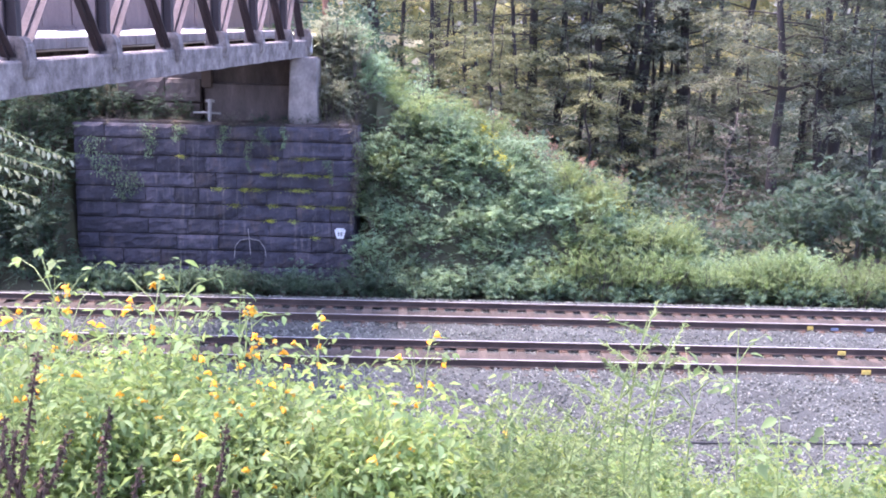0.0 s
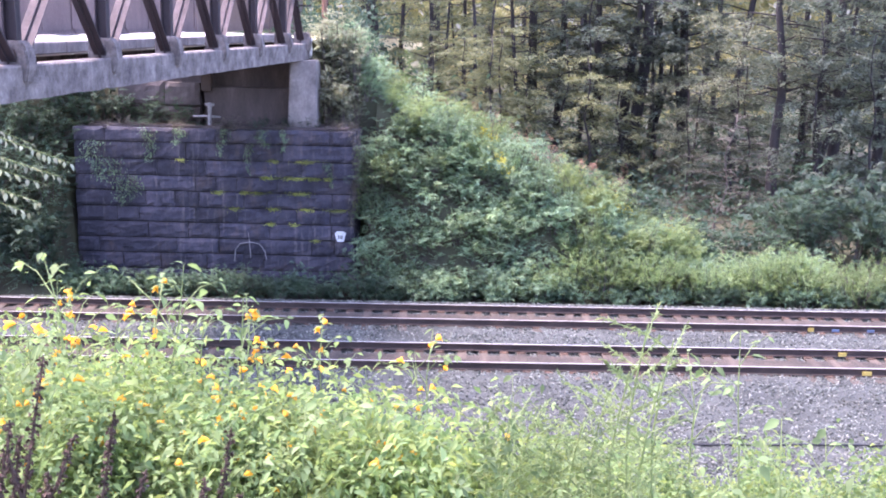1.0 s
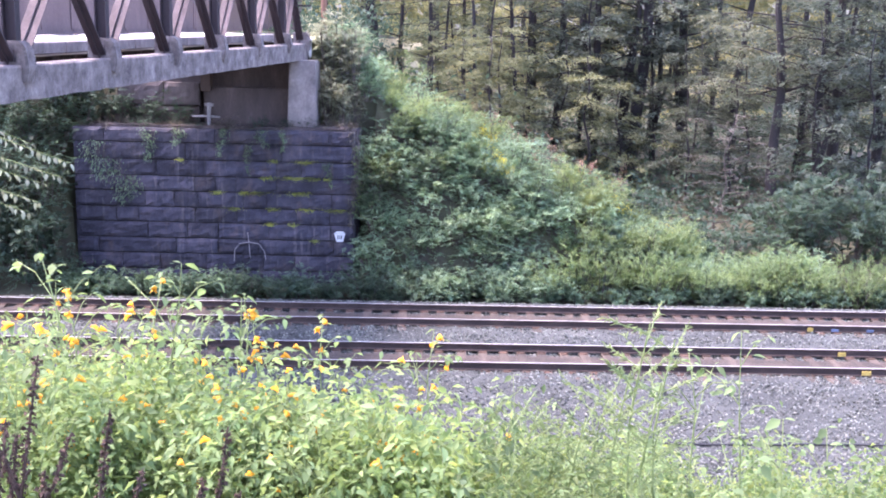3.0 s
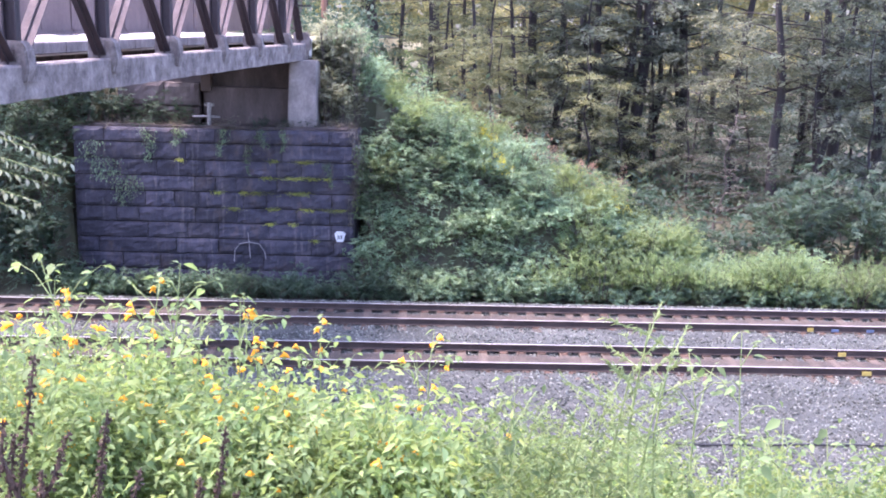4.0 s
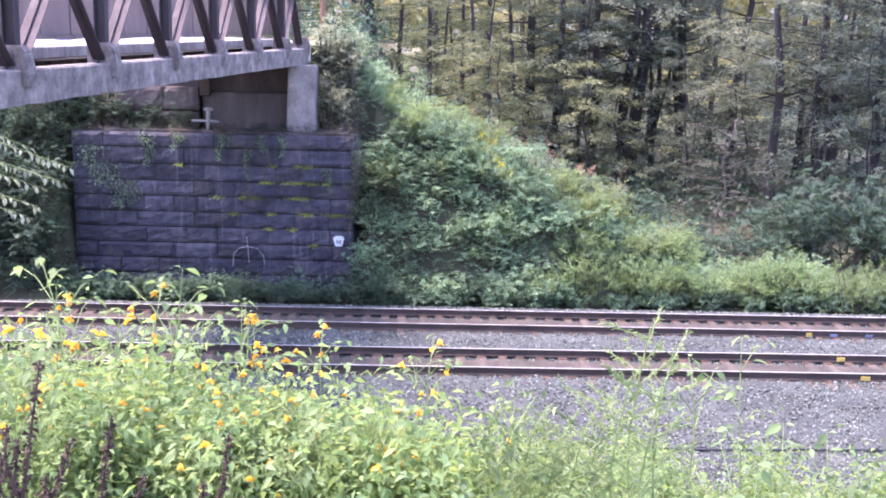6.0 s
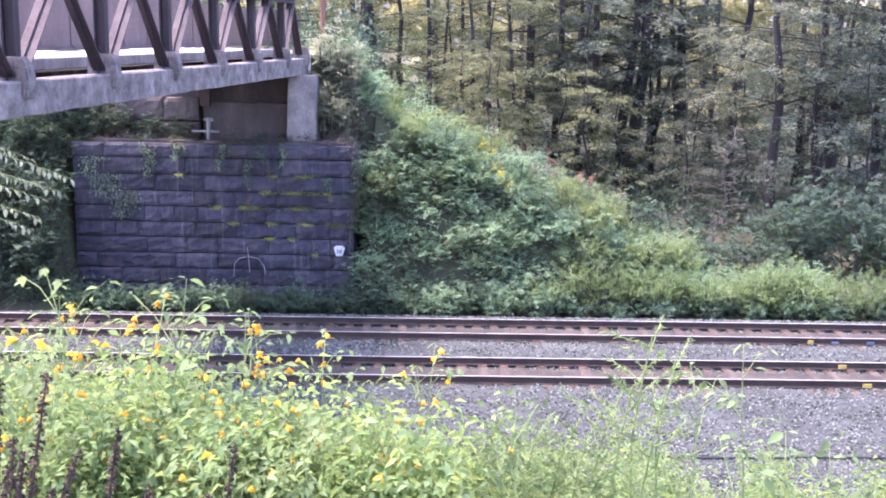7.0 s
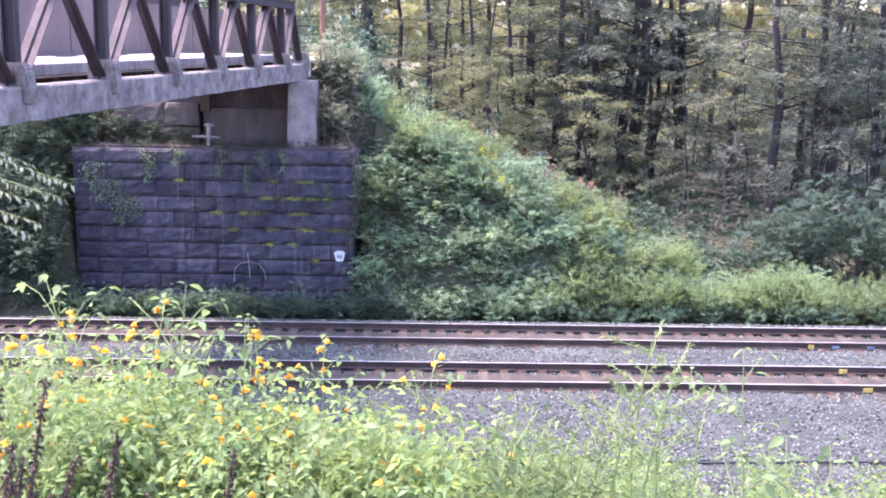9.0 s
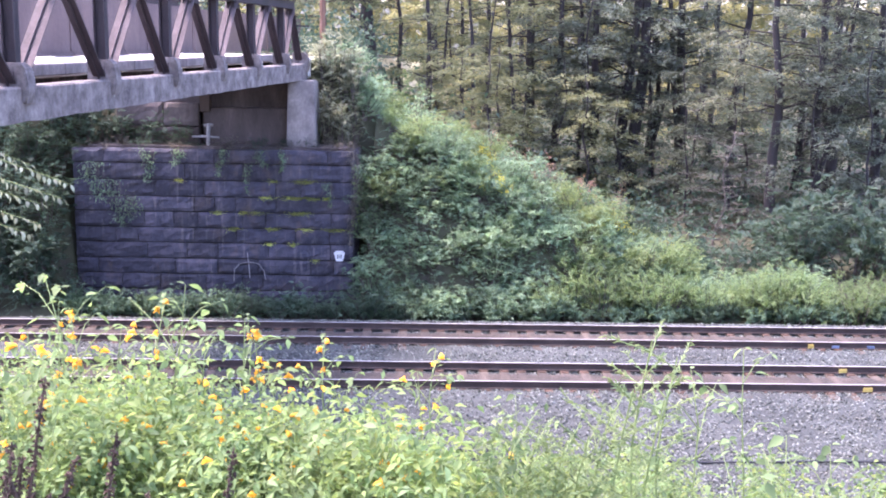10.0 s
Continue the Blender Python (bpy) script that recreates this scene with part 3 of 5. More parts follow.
def build_bridge():
    br = tagged(new("road_bridge"), "narrow steel pony-truss road bridge with concrete edge beams over the tracks", "bridge")
    br.matrix_basis = BR
    L = -node_y(NP)
    rng = random.Random(5)
    # concrete edge beam, its underside ragged
    for side, xa, xb in ((1, -0.34, 0.0), (0, FAR_X - 0.5, FAR_X - 0.2)):
        n = 90
        verts, faces = [], []
        for i in range(n + 1):
            y = 0.25 - (L + 0.25) * i / n
            drop = 0.03 * noise.noise(Vector((y * 1.7, 1, 0))) + 0.02 * noise.noise(Vector((y * 6, 3, 0)))
            verts += [(xa, y, 6.47 + drop), (xb, y, 6.47 + drop), (xb + 0.012 * noise.noise(Vector((y * 2, 9, 0))), y, BAR_Z - 0.03), (xb - 0.03, y, BAR_Z), (xa, y, BAR_Z)]
            if i:
                o = (i - 1) * 5
                faces += [(o + k, o + 5 + k, o + 5 + (k + 1) % 5, o + (k + 1) % 5) for k in range(5)]
        faces += [(0, 1, 2, 3, 4), tuple(n * 5 + k for k in (4, 3, 2, 1, 0))]
        child("edge_beam", mesh_of("edge_beam", verts, faces, M_FASCIA), br, None, "grey spalled concrete edge beam")
    box_part("deck", br, M_DECK, FAR_X - 0.2, -1.12, -L, 0.3, 6.98, ROAD_Z, label="pale sunlit road deck")
    # dark sheet below the kerb gap; its colour stands in for shadow
    box_part("gutter", br, M_STEEL, FAR_X - 0.2, -0.34, -L, 0.3, 6.50, 6.60)
    for k in range(NP):
        box_part("kerb", br, M_CONCRETE, -1.12, -0.86, node_y(k + 1) + 0.01, node_y(k) - 0.01, 7.03, ROAD_Z + 0.015, bevel=0.02)
    for x in (-0.2, FAR_X):
        near = x > -1
        bm = bmesh.new()
        beam(bm, (x, node_y(1) / 2, TOP_Z), (x, -L + PANEL / 2, TOP_Z), 0.26, 0.20, 0.012)
        beam(bm, (x, node_y(1) / 2, TOP_Z + 0.11), (x, -L + PANEL / 2, TOP_Z + 0.11), 0.34, 0.025)
        t = part("truss", bm, M_STEEL, br, "dark brown steel pony truss with a heavy top chord")
        for gv, gf in gussets(x):
            child("gusset", mesh_of("gusset", gv, gf, M_STEEL), t)
        for k in range(NP + 1):
            y = node_y(k)
            if 0 < k < NP:
                bm = bmesh.new()
                for s in (-0.09, 0.09):
                    beam(bm, (x + s, y, BAR_Z - 0.1), (x + s, y, TOP_Z - 0.05), 0.02, 0.16, 0, (0, 1, 0))
                beam(bm, (x, y, BAR_Z - 0.1), (x, y, TOP_Z - 0.05), 0.20, 0.02, 0, (0, 1, 0))
                part("post", bm, M_STEEL, t)
            for s in (-1, 1):
                yt = (y + node_y(k - s)) / 2 if 0 <= k - s <= NP else 99
                if -L < yt < 0:
                    bm = bmesh.new()
                    wide = 0.17 if s > 0 else 0.11
                    for off in (-0.055, 0.055):
                        beam(bm, (x + off, y, BAR_Z - 0.1), (x + off, yt, TOP_Z - 0.02), 0.025, wide, 0, (1, 0, 0))
                    beam(bm, (x, y, BAR_Z - 0.1), (x, yt, TOP_Z - 0.02), 0.10, 0.02, 0, (1, 0, 0))
                    part("diagonal", bm, M_STEEL_LIT if s > 0 else M_STEEL, t)
            if near:
                bm = bmesh.new()
                w = 0.28
                prof = [(-0.42, BAR_Z - 0.1), (0.05, BAR_Z - 0.26), (0.10, BAR_Z - 0.04), (0.06, BAR_Z + 0.24), (-0.02, BAR_Z + 0.34), (-0.42, BAR_Z + 0.34)]
                va = [bm.verts.new((p, y - w / 2 - rng.uniform(0, 0.02), z)) for p, z in prof]
                vb = [bm.verts.new((p, y + w / 2, z)) for p, z in prof]
                bm.faces.new(va)
                bm.faces.new(vb[::-1])
                for i in range(6):
                    bm.faces.new((va[i], vb[i], vb[(i + 1) % 6], va[(i + 1) % 6]))
                bmesh.ops.recalc_face_normals(bm, faces=bm.faces[:])
                bmesh.ops.bevel(bm, geom=bm.edges[:], offset=0.025, segments=2, affect="EDGES")
                part("stub", bm, M_FASCIA, br, "rounded concrete stub round the truss foot")
    # sheeting along the far side
    for k in range(NP):
        y0, y1 = node_y(k) - 0.02, node_y(k + 1) + 0.02
        bm = box(bmesh.new(), FAR_X + 0.16, FAR_X + 0.18, y1, y0, ROAD_Z + 0.02, 8.62)
        box(bm, FAR_X + 0.18, FAR_X + 0.22, y1, y0, ROAD_Z + 0.02, ROAD_Z + 0.08)
        box(bm, FAR_X + 0.18, FAR_X + 0.21, y0 - 0.12, y0, ROAD_Z + 0.13, 8.62)
        box(bm, FAR_X + 0.18, FAR_X + 0.20, (y0 + y1) / 2 - 0.03, (y0 + y1) / 2 + 0.03, ROAD_Z + 0.13, 8.62)
        part("side_panel", bm, M_PANEL, br, "dull purplish-brown rusted sheet panel")
    # end post and arm
    # white stands in for sunlight on the end of the concrete
    box_part("end_block", br, M_WHITE, -0.34, 0.06, 0.26, 0.52, 6.50, 7.14, bevel=0.03, label="bright end block, its sunlit look put in as white")
    bm = beam(bmesh.new(), (-0.15, -1.0, 8.1), (0.30, -0.9, 8.1), 0.05, 0.05)
    part("bracket_arm", bm, M_STEEL, br)
    # plain near-bank support
    box_part("near_abutment", br, M_CONCRETE_DARK, FAR_X - 0.6, 0.1, -L - 1.0, -L + 0.3, 1.2, 6.45)
    return br


def gussets(x):
    """Paired riveted plates where the members meet, a solid each."""
    out = []
    for k in range(2 * NP - 1):
        top = k % 2 == 0
        y = (node_y(k // 2) + node_y(k // 2 + 1)) / 2 if top else node_y(k // 2 + 1)
        z, w, h = (TOP_Z - 0.12, 0.26, 0.13) if top else (BAR_Z + 0.2, 0.20, 0.14)
        for xx in (x - 0.100, x + 0.088):
            v = [(xx + dx, y + s * w * (0.6 if zz > 0 else 1.0), z + zz * h) for dx in (0, 0.012) for s, zz in ((-1, -1), (1, -1), (1, 1), (-1, 1))]
            out.append((v, [(0, 1, 2, 3), (7, 6, 5, 4), (0, 4, 5, 1), (1, 5, 6, 2), (2, 6, 7, 3), (3, 7, 4, 0)]))
    return out


build_bridge()


def build_barrier():
    """The same sheeting carried on along the lane past the end of the span."""
    ob = tagged(new("lane_barrier"), "dull purplish-brown sheet barrier along the lane past the bridge", "barrier")
    ob.matrix_basis = BR
    for k in range(5):
        y0, y1 = 0.04 + 3.1 * k, 3.1 * (k + 1)
        bm = box(bmesh.new(), FAR_X + 0.16, FAR_X + 0.18, y0, y1, ROAD_Z + 0.02, 8.60)
        box(bm, FAR_X + 0.18, FAR_X + 0.21, y0, y0 + 0.12, ROAD_Z - 0.3, 8.60)
        box(bm, FAR_X + 0.18, FAR_X + 0.22, y0, y1, ROAD_Z + 0.02, ROAD_Z + 0.08)
        part("side_panel", bm, M_PANEL, ob)


build_barrier()


def build_road():
    m = BR
    verts, faces = [], []
    for i in range(31):
        y = 0.3 + i * 2.0
        z = ROAD_Z - 0.02 - 0.015 * y
        for x in (FAR_X - 0.6, FAR_X + 1.2, -1.6, -0.1):
            v = m @ Vector((x, y, z - (0.12 if x in (FAR_X - 0.6, -0.1) else 0)))
            v.z = min(v.z, ground_z(v.x, v.y) + 0.16) if y > 1 else v.z
            verts.append(v)
        if i:
            o = (i - 1) * 4
            faces += [(o + k, o + k + 1, o + 5 + k, o + 4 + k) for k in range(3)]
    ob = new("road", mesh_of("road", verts, faces, M_ROADSUN, smooth=True))
    tagged(ob, "dry sandy lane leading away from the bridge", "road", kind="structure")


build_road()
# ---------------------------------------------------------------- plants: trees
def make_tree(seed, height, spread, base_r, leaf_m, pads=4, shoots=8, per=8, leaf=0.17, low=0.18, name="tree", label="", lean=0.04, bark=None, reach=0.8, limbs_n=25, fork=False):
    """Trunk, boughs, and flat pads of drooping shoots set out along each bough."""
    rng = np.random.default_rng(seed)
    rr = random.Random(seed)
    bark = bark or M_BARK
    tree = tagged(new(name), label, "tree", group="trees of the wood")
    lx, ly = rr.uniform(-lean, lean), rr.uniform(-lean, lean)
    n = 9
    pts = [Vector((lx * height * k / n + 0.12 * math.sin(k * 1.3 + seed), ly * height * k / n + 0.1 * math.cos(k * 1.7 + seed), height * k / n - (0.3 if k == 0 else 0))) for k in range(n + 1)]
    rad = [base_r * (1.3 if k == 0 else 1.0) * (1 - 0.85 * k / n) + 0.012 for k in range(n + 1)]
    child("trunk", mesh_of("trunk", *tube(pts, rad, 9), bark, smooth=True), tree)
    if fork:
        o = pts[1].lerp(pts[2], 0.2)
        d = Vector((rr.choice((-1, 1)) * 0.12 * height, rr.uniform(-0.05, 0.05) * height, 0.62 * height))
        child("side_stem", mesh_of("side_stem", *tube([o, o + d * 0.3 + Vector((d.x * 0.15, 0, 0)), o + d * 0.65, o + d], [base_r * 0.62, base_r * 0.5, base_r * 0.35, 0.02], 8), bark, smooth=True), tree)
    ends, axes, limbs = [], [], []
    for i in range(limbs_n):
        h = low + (0.97 - low) * ((i + rr.random()) / limbs_n) ** 1.45
        k = h * n
        o = pts[int(k)].lerp(pts[min(n, int(k) + 1)], k - int(k))
        ang = i * 2.4 + rr.uniform(-0.5, 0.5)
        shape = math.sin(math.pi * min(1, max(0.2, (h - low) / (1.02 - low)) ** 0.6)) * 0.6 + 0.42
        ln = spread * shape * rr.uniform(0.55, 1.15)
        d = Vector((math.cos(ang), math.sin(ang), rr.uniform(-0.08, 0.42)))
        p1, p2, p3 = o + d * ln * 0.35, o + d * ln * 0.7 + Vector((0, 0, -0.05 * ln)), o + d * ln + Vector((0, 0, -0.18 * ln))
        r0 = max(0.014, base_r * 0.28 * (1 - h) + 0.012)
        limbs.append(tube([o, p1, p2, p3], [r0, r0 * 0.7, r0 * 0.45, 0.006], 5))
        count = pads if o.z < 11 else pads - 1
        for j in range(count):
            f = 0.3 + 0.7 * (j + rr.random()) / count
            c = o.lerp(p1, f * 3) if f < 0.33 else p1.lerp(p3, (f - 0.33) / 0.67)
            c = c + Vector((rr.gauss(0, 1), rr.gauss(0, 1), rr.gauss(0, 0.25))) * 0.10 * ln
            if f > 0.5:
                limbs.append(tube([o.lerp(p3, f - 0.15), c], [r0 * 0.35, 0.004], 4))
            for q in range(shoots):
                a = ang + rr.gauss(0, 1.1)
                ends.append(c + Vector((rr.gauss(0, 0.22), rr.gauss(0, 0.22), rr.gauss(0, 0.10))) * reach)
                axes.append((math.cos(a), math.sin(a), rr.gauss(0.12, 0.22)))
    child("branchwork", mesh_of("branchwork", *join_tubes(limbs), bark, smooth=True), tree)["kind"] = "stuff"
    v, t = fronds(rng, np.array(ends), np.array(axes), per, reach, leaf, 0.55, droop=0.28, tilt=0.45)
    child("crown", tri_mesh("crown", v, t, leaf_m), tree)["kind"] = "stuff"
    return tree


def make_shrub(seed, w, h, leaf_m, twigs=90, per=14, leaf=0.10, ratio=0.45, name="shrub", label="", cat="shrub", upright=0.5, group="undergrowth", bloom=None, reach=0.36, droop=0.35):
    """Stems fanning from one root, sprays of leaves along their upper parts."""
    rng = np.random.default_rng(seed)
    rr = random.Random(seed)
    ob = tagged(new(name), label, cat, group=group)
    stems, ends, axes, tips = [], [], [], []
    for i in range(max(7, twigs // 9)):
        a = rr.uniform(0, 2 * math.pi)
        out = w * 0.5 * math.sqrt(rr.random())
        top = Vector((math.cos(a) * out, math.sin(a) * out, h * rr.uniform(0.6, 1.05) * (1 - 0.35 * (out / (w * 0.5)) ** 2)))
        root = Vector((math.cos(a) * out * 0.25, math.sin(a) * out * 0.25, -0.12))
        mid = root.lerp(top, 0.55) + Vector((rr.gauss(0, 0.06), rr.gauss(0, 0.06), 0.1 * h))
        stems.append(tube([root, mid, top], [0.014 + 0.006 * h, 0.010, 0.003], 3))
        tips.append(top)
        for j in range(9):
            f = rr.uniform(0.15, 1.0)
            p = root.lerp(mid, f / 0.55) if f < 0.55 else mid.lerp(top, (f - 0.55) / 0.45)
            ends.append(p + Vector((rr.gauss(0, 1), rr.gauss(0, 1), rr.gauss(0, 0.5))) * 0.10 * w)
            d = (p - root).normalized() * upright + Vector((rr.gauss(0, 0.6), rr.gauss(0, 0.6), rr.uniform(-0.1, 0.5)))
            axes.append(d.normalized())
    child("stalkwork", mesh_of("stalkwork", *join_tubes(stems), M_TWIG), ob)["kind"] = "stuff"
    v, t = fronds(rng, np.array(ends), np.array(axes), per, reach, leaf, ratio, droop=droop)
    child("foliage", tri_mesh("foliage", v, t, leaf_m), ob)["kind"] = "stuff"
    if bloom:
        tp = np.array(tips)
        ax = np.tile(np.array([0.0, 0.0, 1.0]), (len(tp), 1)) + 0.4 * rng.normal(size=tp.shape)
        v, t = sprays(rng, tp, ax, 26, 0.20, 0.06, 0.6)
        child("bloom", tri_mesh("bloom", v, t, bloom), ob)["kind"] = "stuff"
    return ob


def place_copies(kinds, spots, rng, smin=0.8, smax=1.2, sink=0.0):
    """The first of each kind goes to a spot itself, the rest are copies."""
    used = set()
    for i, (x, y) in enumerate(spots):
        k = rng.randrange(len(kinds))
        m = pose(x, y, ground_z(x, y) - sink, rng.uniform(-4, 4), rng.uniform(-4, 4), rng.uniform(0, 360)) @ Matrix.Scale(rng.uniform(smin, smax), 4)
        if k in used:
            ob = copy_thing(kinds[k], m)
            ob.matrix_basis = m
        else:
            used.add(k)
            kinds[k].matrix_basis = m
    for k, ob in enumerate(kinds):
        if k not in used:
            for o in (*ob.children_recursive, ob):
                bpy.data.objects.remove(o)


RNG = random.Random(77)
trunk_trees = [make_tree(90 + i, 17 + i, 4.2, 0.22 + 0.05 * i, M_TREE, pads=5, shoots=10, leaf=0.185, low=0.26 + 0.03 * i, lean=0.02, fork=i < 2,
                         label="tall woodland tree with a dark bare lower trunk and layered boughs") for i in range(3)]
spots = [(7.65, 56.5), (8.9, 57.0), (9.5, 56.2), (16.3, 48), (17.6, 50), (19.3, 49), (-4.1, 60), (4.4, 58.5), (12.4, 58)]
place_copies(trunk_trees, spots, RNG, 0.95, 1.1)
leaning = make_tree(98, 16, 4.4, 0.24, M_PALE, pads=6, shoots=10, leaf=0.165, low=0.34, lean=0.03, reach=0.9, label="tall tree with pale grey-green hanging boughs at the wood's edge")
leaning.matrix_basis = pose(14.1, 47.0, ground_z(14.1, 47.0), 0, -1, 40)

big_trees = [make_tree(100 + i, 15 + 1.5 * i, 3.6 + 0.3 * i, 0.12 + 0.03 * i, M_TREE, pads=5, shoots=10, leaf=0.195, low=0.10 + 0.05 * (i % 3), fork=i == 2,
                       label="shaded woodland tree with dull green layered foliage") for i in range(4)]
spots = [(11.5, 61), (21.5, 53), (6.2, 62), (14.6, 57), (24, 57), (27, 54), (20, 62), (-14, 56), (-18, 48),
         (-21, 42), (8, 67), (12.5, 69), (16, 67), (18.5, 58), (4.2, 68), (23, 66), (10, 73)]
place_copies(big_trees, spots, RNG, 0.85, 1.2)
olive = [make_tree(130 + i, 13 + 2 * i, 3.4, 0.12 + 0.02 * i, M_TREE_LIT, pads=4, shoots=9, leaf=0.185, low=0.08 + 0.06 * i, fork=i == 1,
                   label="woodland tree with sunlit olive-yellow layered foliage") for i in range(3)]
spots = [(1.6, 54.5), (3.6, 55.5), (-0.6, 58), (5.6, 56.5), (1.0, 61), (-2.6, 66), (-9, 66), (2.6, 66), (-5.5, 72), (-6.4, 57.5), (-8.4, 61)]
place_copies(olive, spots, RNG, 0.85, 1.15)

young = [make_tree(150 + i, 6.5 + i, 2.3, 0.06, M_TREE, pads=4, shoots=7, leaf=0.155, low=0.06, name="young_tree", lean=0.08, reach=0.6,
                   label="young shaded tree with drooping dull green boughs") for i in range(3)]
spots = [(11.0, 49.5), (11.6, 52), (5.4, 53), (15.4, 45.8), (6.6, 55), (12.6, 49), (18.5, 45.5), (22, 47), (20, 55), (14.4, 52), (10.6, 56), (17.4, 44.5),
         (-13, 42), (-16.5, 39), (-14, 37.5), (-19, 40), (-12.6, 47)]
place_copies(young, spots, RNG, 0.8, 1.2)
bright = [make_tree(160 + i, 5.5 + i, 2.0, 0.06, M_TREE_LIT, pads=4, shoots=7, leaf=0.155, low=0.05, name="young_tree", lean=0.08, reach=0.6,
                    label="young tree with sunlit olive-green boughs") for i in range(2)]
place_copies(bright, [(0.9, 50.5), (2.6, 51), (4.0, 51.5), (-0.6, 52), (6.6, 51.0), (2.0, 48.5), (8.4, 52.5)], RNG, 0.8, 1.15)

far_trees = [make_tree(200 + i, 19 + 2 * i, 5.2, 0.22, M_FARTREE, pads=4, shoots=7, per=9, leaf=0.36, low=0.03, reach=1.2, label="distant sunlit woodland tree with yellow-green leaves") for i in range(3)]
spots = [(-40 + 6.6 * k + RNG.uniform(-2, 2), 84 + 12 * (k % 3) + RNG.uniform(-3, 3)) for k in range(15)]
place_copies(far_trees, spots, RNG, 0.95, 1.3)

# ---------------------------------------------------------------- shrubs and weeds of the far side
slope_kinds = [make_shrub(300 + i, 1.5, 0.95, (M_SLOPE, M_MEADOW)[i % 2], 117, 12, 0.12, 0.34, "weed_clump", "soft green weeds covering the embankment slope", "weeds") for i in range(4)]
slope_kinds += [make_shrub(310 + i, 1.1, 1.15, M_MEADOW, 90, 16, 0.17, 0.13, "grass_clump", "tall feathery green grass and weeds on the embankment", "weeds", upright=1.8) for i in range(2)]
slope_kinds += [make_shrub(321, 0.8, 1.4, M_SLOPE, 70, 10, 0.10, 0.3, "faded_weed", "tall weed gone to rusty brown seed on the embankment", "weeds", bloom=M_DEAD)]
slope_kinds += [make_shrub(323 + i, 1.8, 1.15, M_SLOPE, 126, 13, 0.125, 0.36, "slope_shrub", "rounded green shrub on the embankment", "shrub") for i in range(1)]
spots = []
for j in range(15):
    for i in range(18):
        x, y = -2.2 + i * 0.86 + RNG.uniform(-0.4, 0.4), 34.4 + j * 1.05 + RNG.uniform(-0.45, 0.45)
        if ground_z(x, y) > -0.25 and y < 42.5 - 0.30 * max(0.0, x):
            spots.append((x, y))
place_copies(slope_kinds, spots, RNG, 0.65, 1.25)
# the steep face beside the wall corner
face = [make_shrub(330 + i, 1.4, 0.9, M_SLOPE, 108, 11, 0.13, 0.32, "weed_clump", "lush green weeds on the steep bank beside the wall", "weeds") for i in range(3)]
face += [make_shrub(335 + i, 1.6, 1.1, M_SLOPE, 126, 13, 0.115, 0.36, "shrub", "leafy green shrub on the steep bank beside the wall", "shrub") for i in range(1)]
spots = []
for j in range(5):
    for i in range(18):
        x, y = -1.7 + i * 0.78 + RNG.uniform(-0.3, 0.3), 31.95 + j * 0.6 + RNG.uniform(-0.2, 0.2)
        if x < 3.0 or j > 1:
            spots.append((x, y))
spots += [(-2.08, 32.7 + 0.28 * k) for k in range(6)] + [(-2.1, 33.6), (-2.2, 34.4), (-3.3, 36.2), (-2.9, 35.7), (-2.5, 35.2), (-3.2, 37.0), (-2.9, 37.8), (-3.4, 38.6), (-3.3, 39.8)]
spots += [(RNG.uniform(-1.6, 3.5), RNG.uniform(33.2, 35.0)) for _ in range(34)] + [(RNG.uniform(6.5, 13.0), RNG.uniform(33.6, 37.2)) for _ in range(26)]
place_copies(face, spots, RNG, 0.6, 1.1)


def build_slope_cover():
    """Low leafy growth knitting the bank together under the taller weeds."""
    rng = np.random.default_rng(46)
    n = 7500
    x, y = rng.uniform(-2.7, 12.0, n), 32.0 + 14.0 * rng.uniform(0, 1, n) ** 1.5
    z = np.array([ground_z(a, b) for a, b in zip(x, y)])
    keep = (z > -0.3)
    base = np.stack([x, y, z + rng.uniform(0.05, 0.35, n)], 1)[keep]
    axes = rng.normal(size=base.shape) * np.array([0.8, 0.8, 0.3]) + np.array([0.25, -0.45, 0.45])
    v, t = fronds(rng, base, axes, 11, 0.32, 0.095, 0.32)
    tagged(new("bank_cover", tri_mesh("bank_cover", v, t, M_SLOPE)), "low green weeds knitting the embankment slope together", "weeds", kind="stuff")


build_slope_cover()


def build_thicket_cover():
    """Shaded growth closing the corner between the wall and the left-hand bank."""
    rng = np.random.default_rng(47)
    n = 3600
    x, y = rng.uniform(-17.0, -11.3, n), rng.uniform(31.6, 36.0, n)
    base = np.array([(a, b, ground_z(a, b) + c) for a, b, c in zip(x, y, rng.uniform(0.05, 1.3, n))])
    axes = rng.normal(size=base.shape) * np.array([0.8, 0.8, 0.3]) + np.array([0.1, -0.5, 0.4])
    v, t = fronds(rng, base, axes, 9, 0.36, 0.12, 0.36)
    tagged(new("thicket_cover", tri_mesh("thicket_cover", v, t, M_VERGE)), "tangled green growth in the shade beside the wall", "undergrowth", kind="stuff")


build_thicket_cover()
ivy = [make_shrub(345 + i, 0.9, 1.7, M_PALE, 130, 16, 0.09, 0.42, "ledge_shrub", "ivy-like green shrub beside the concrete pillar", "shrub") for i in range(2)]
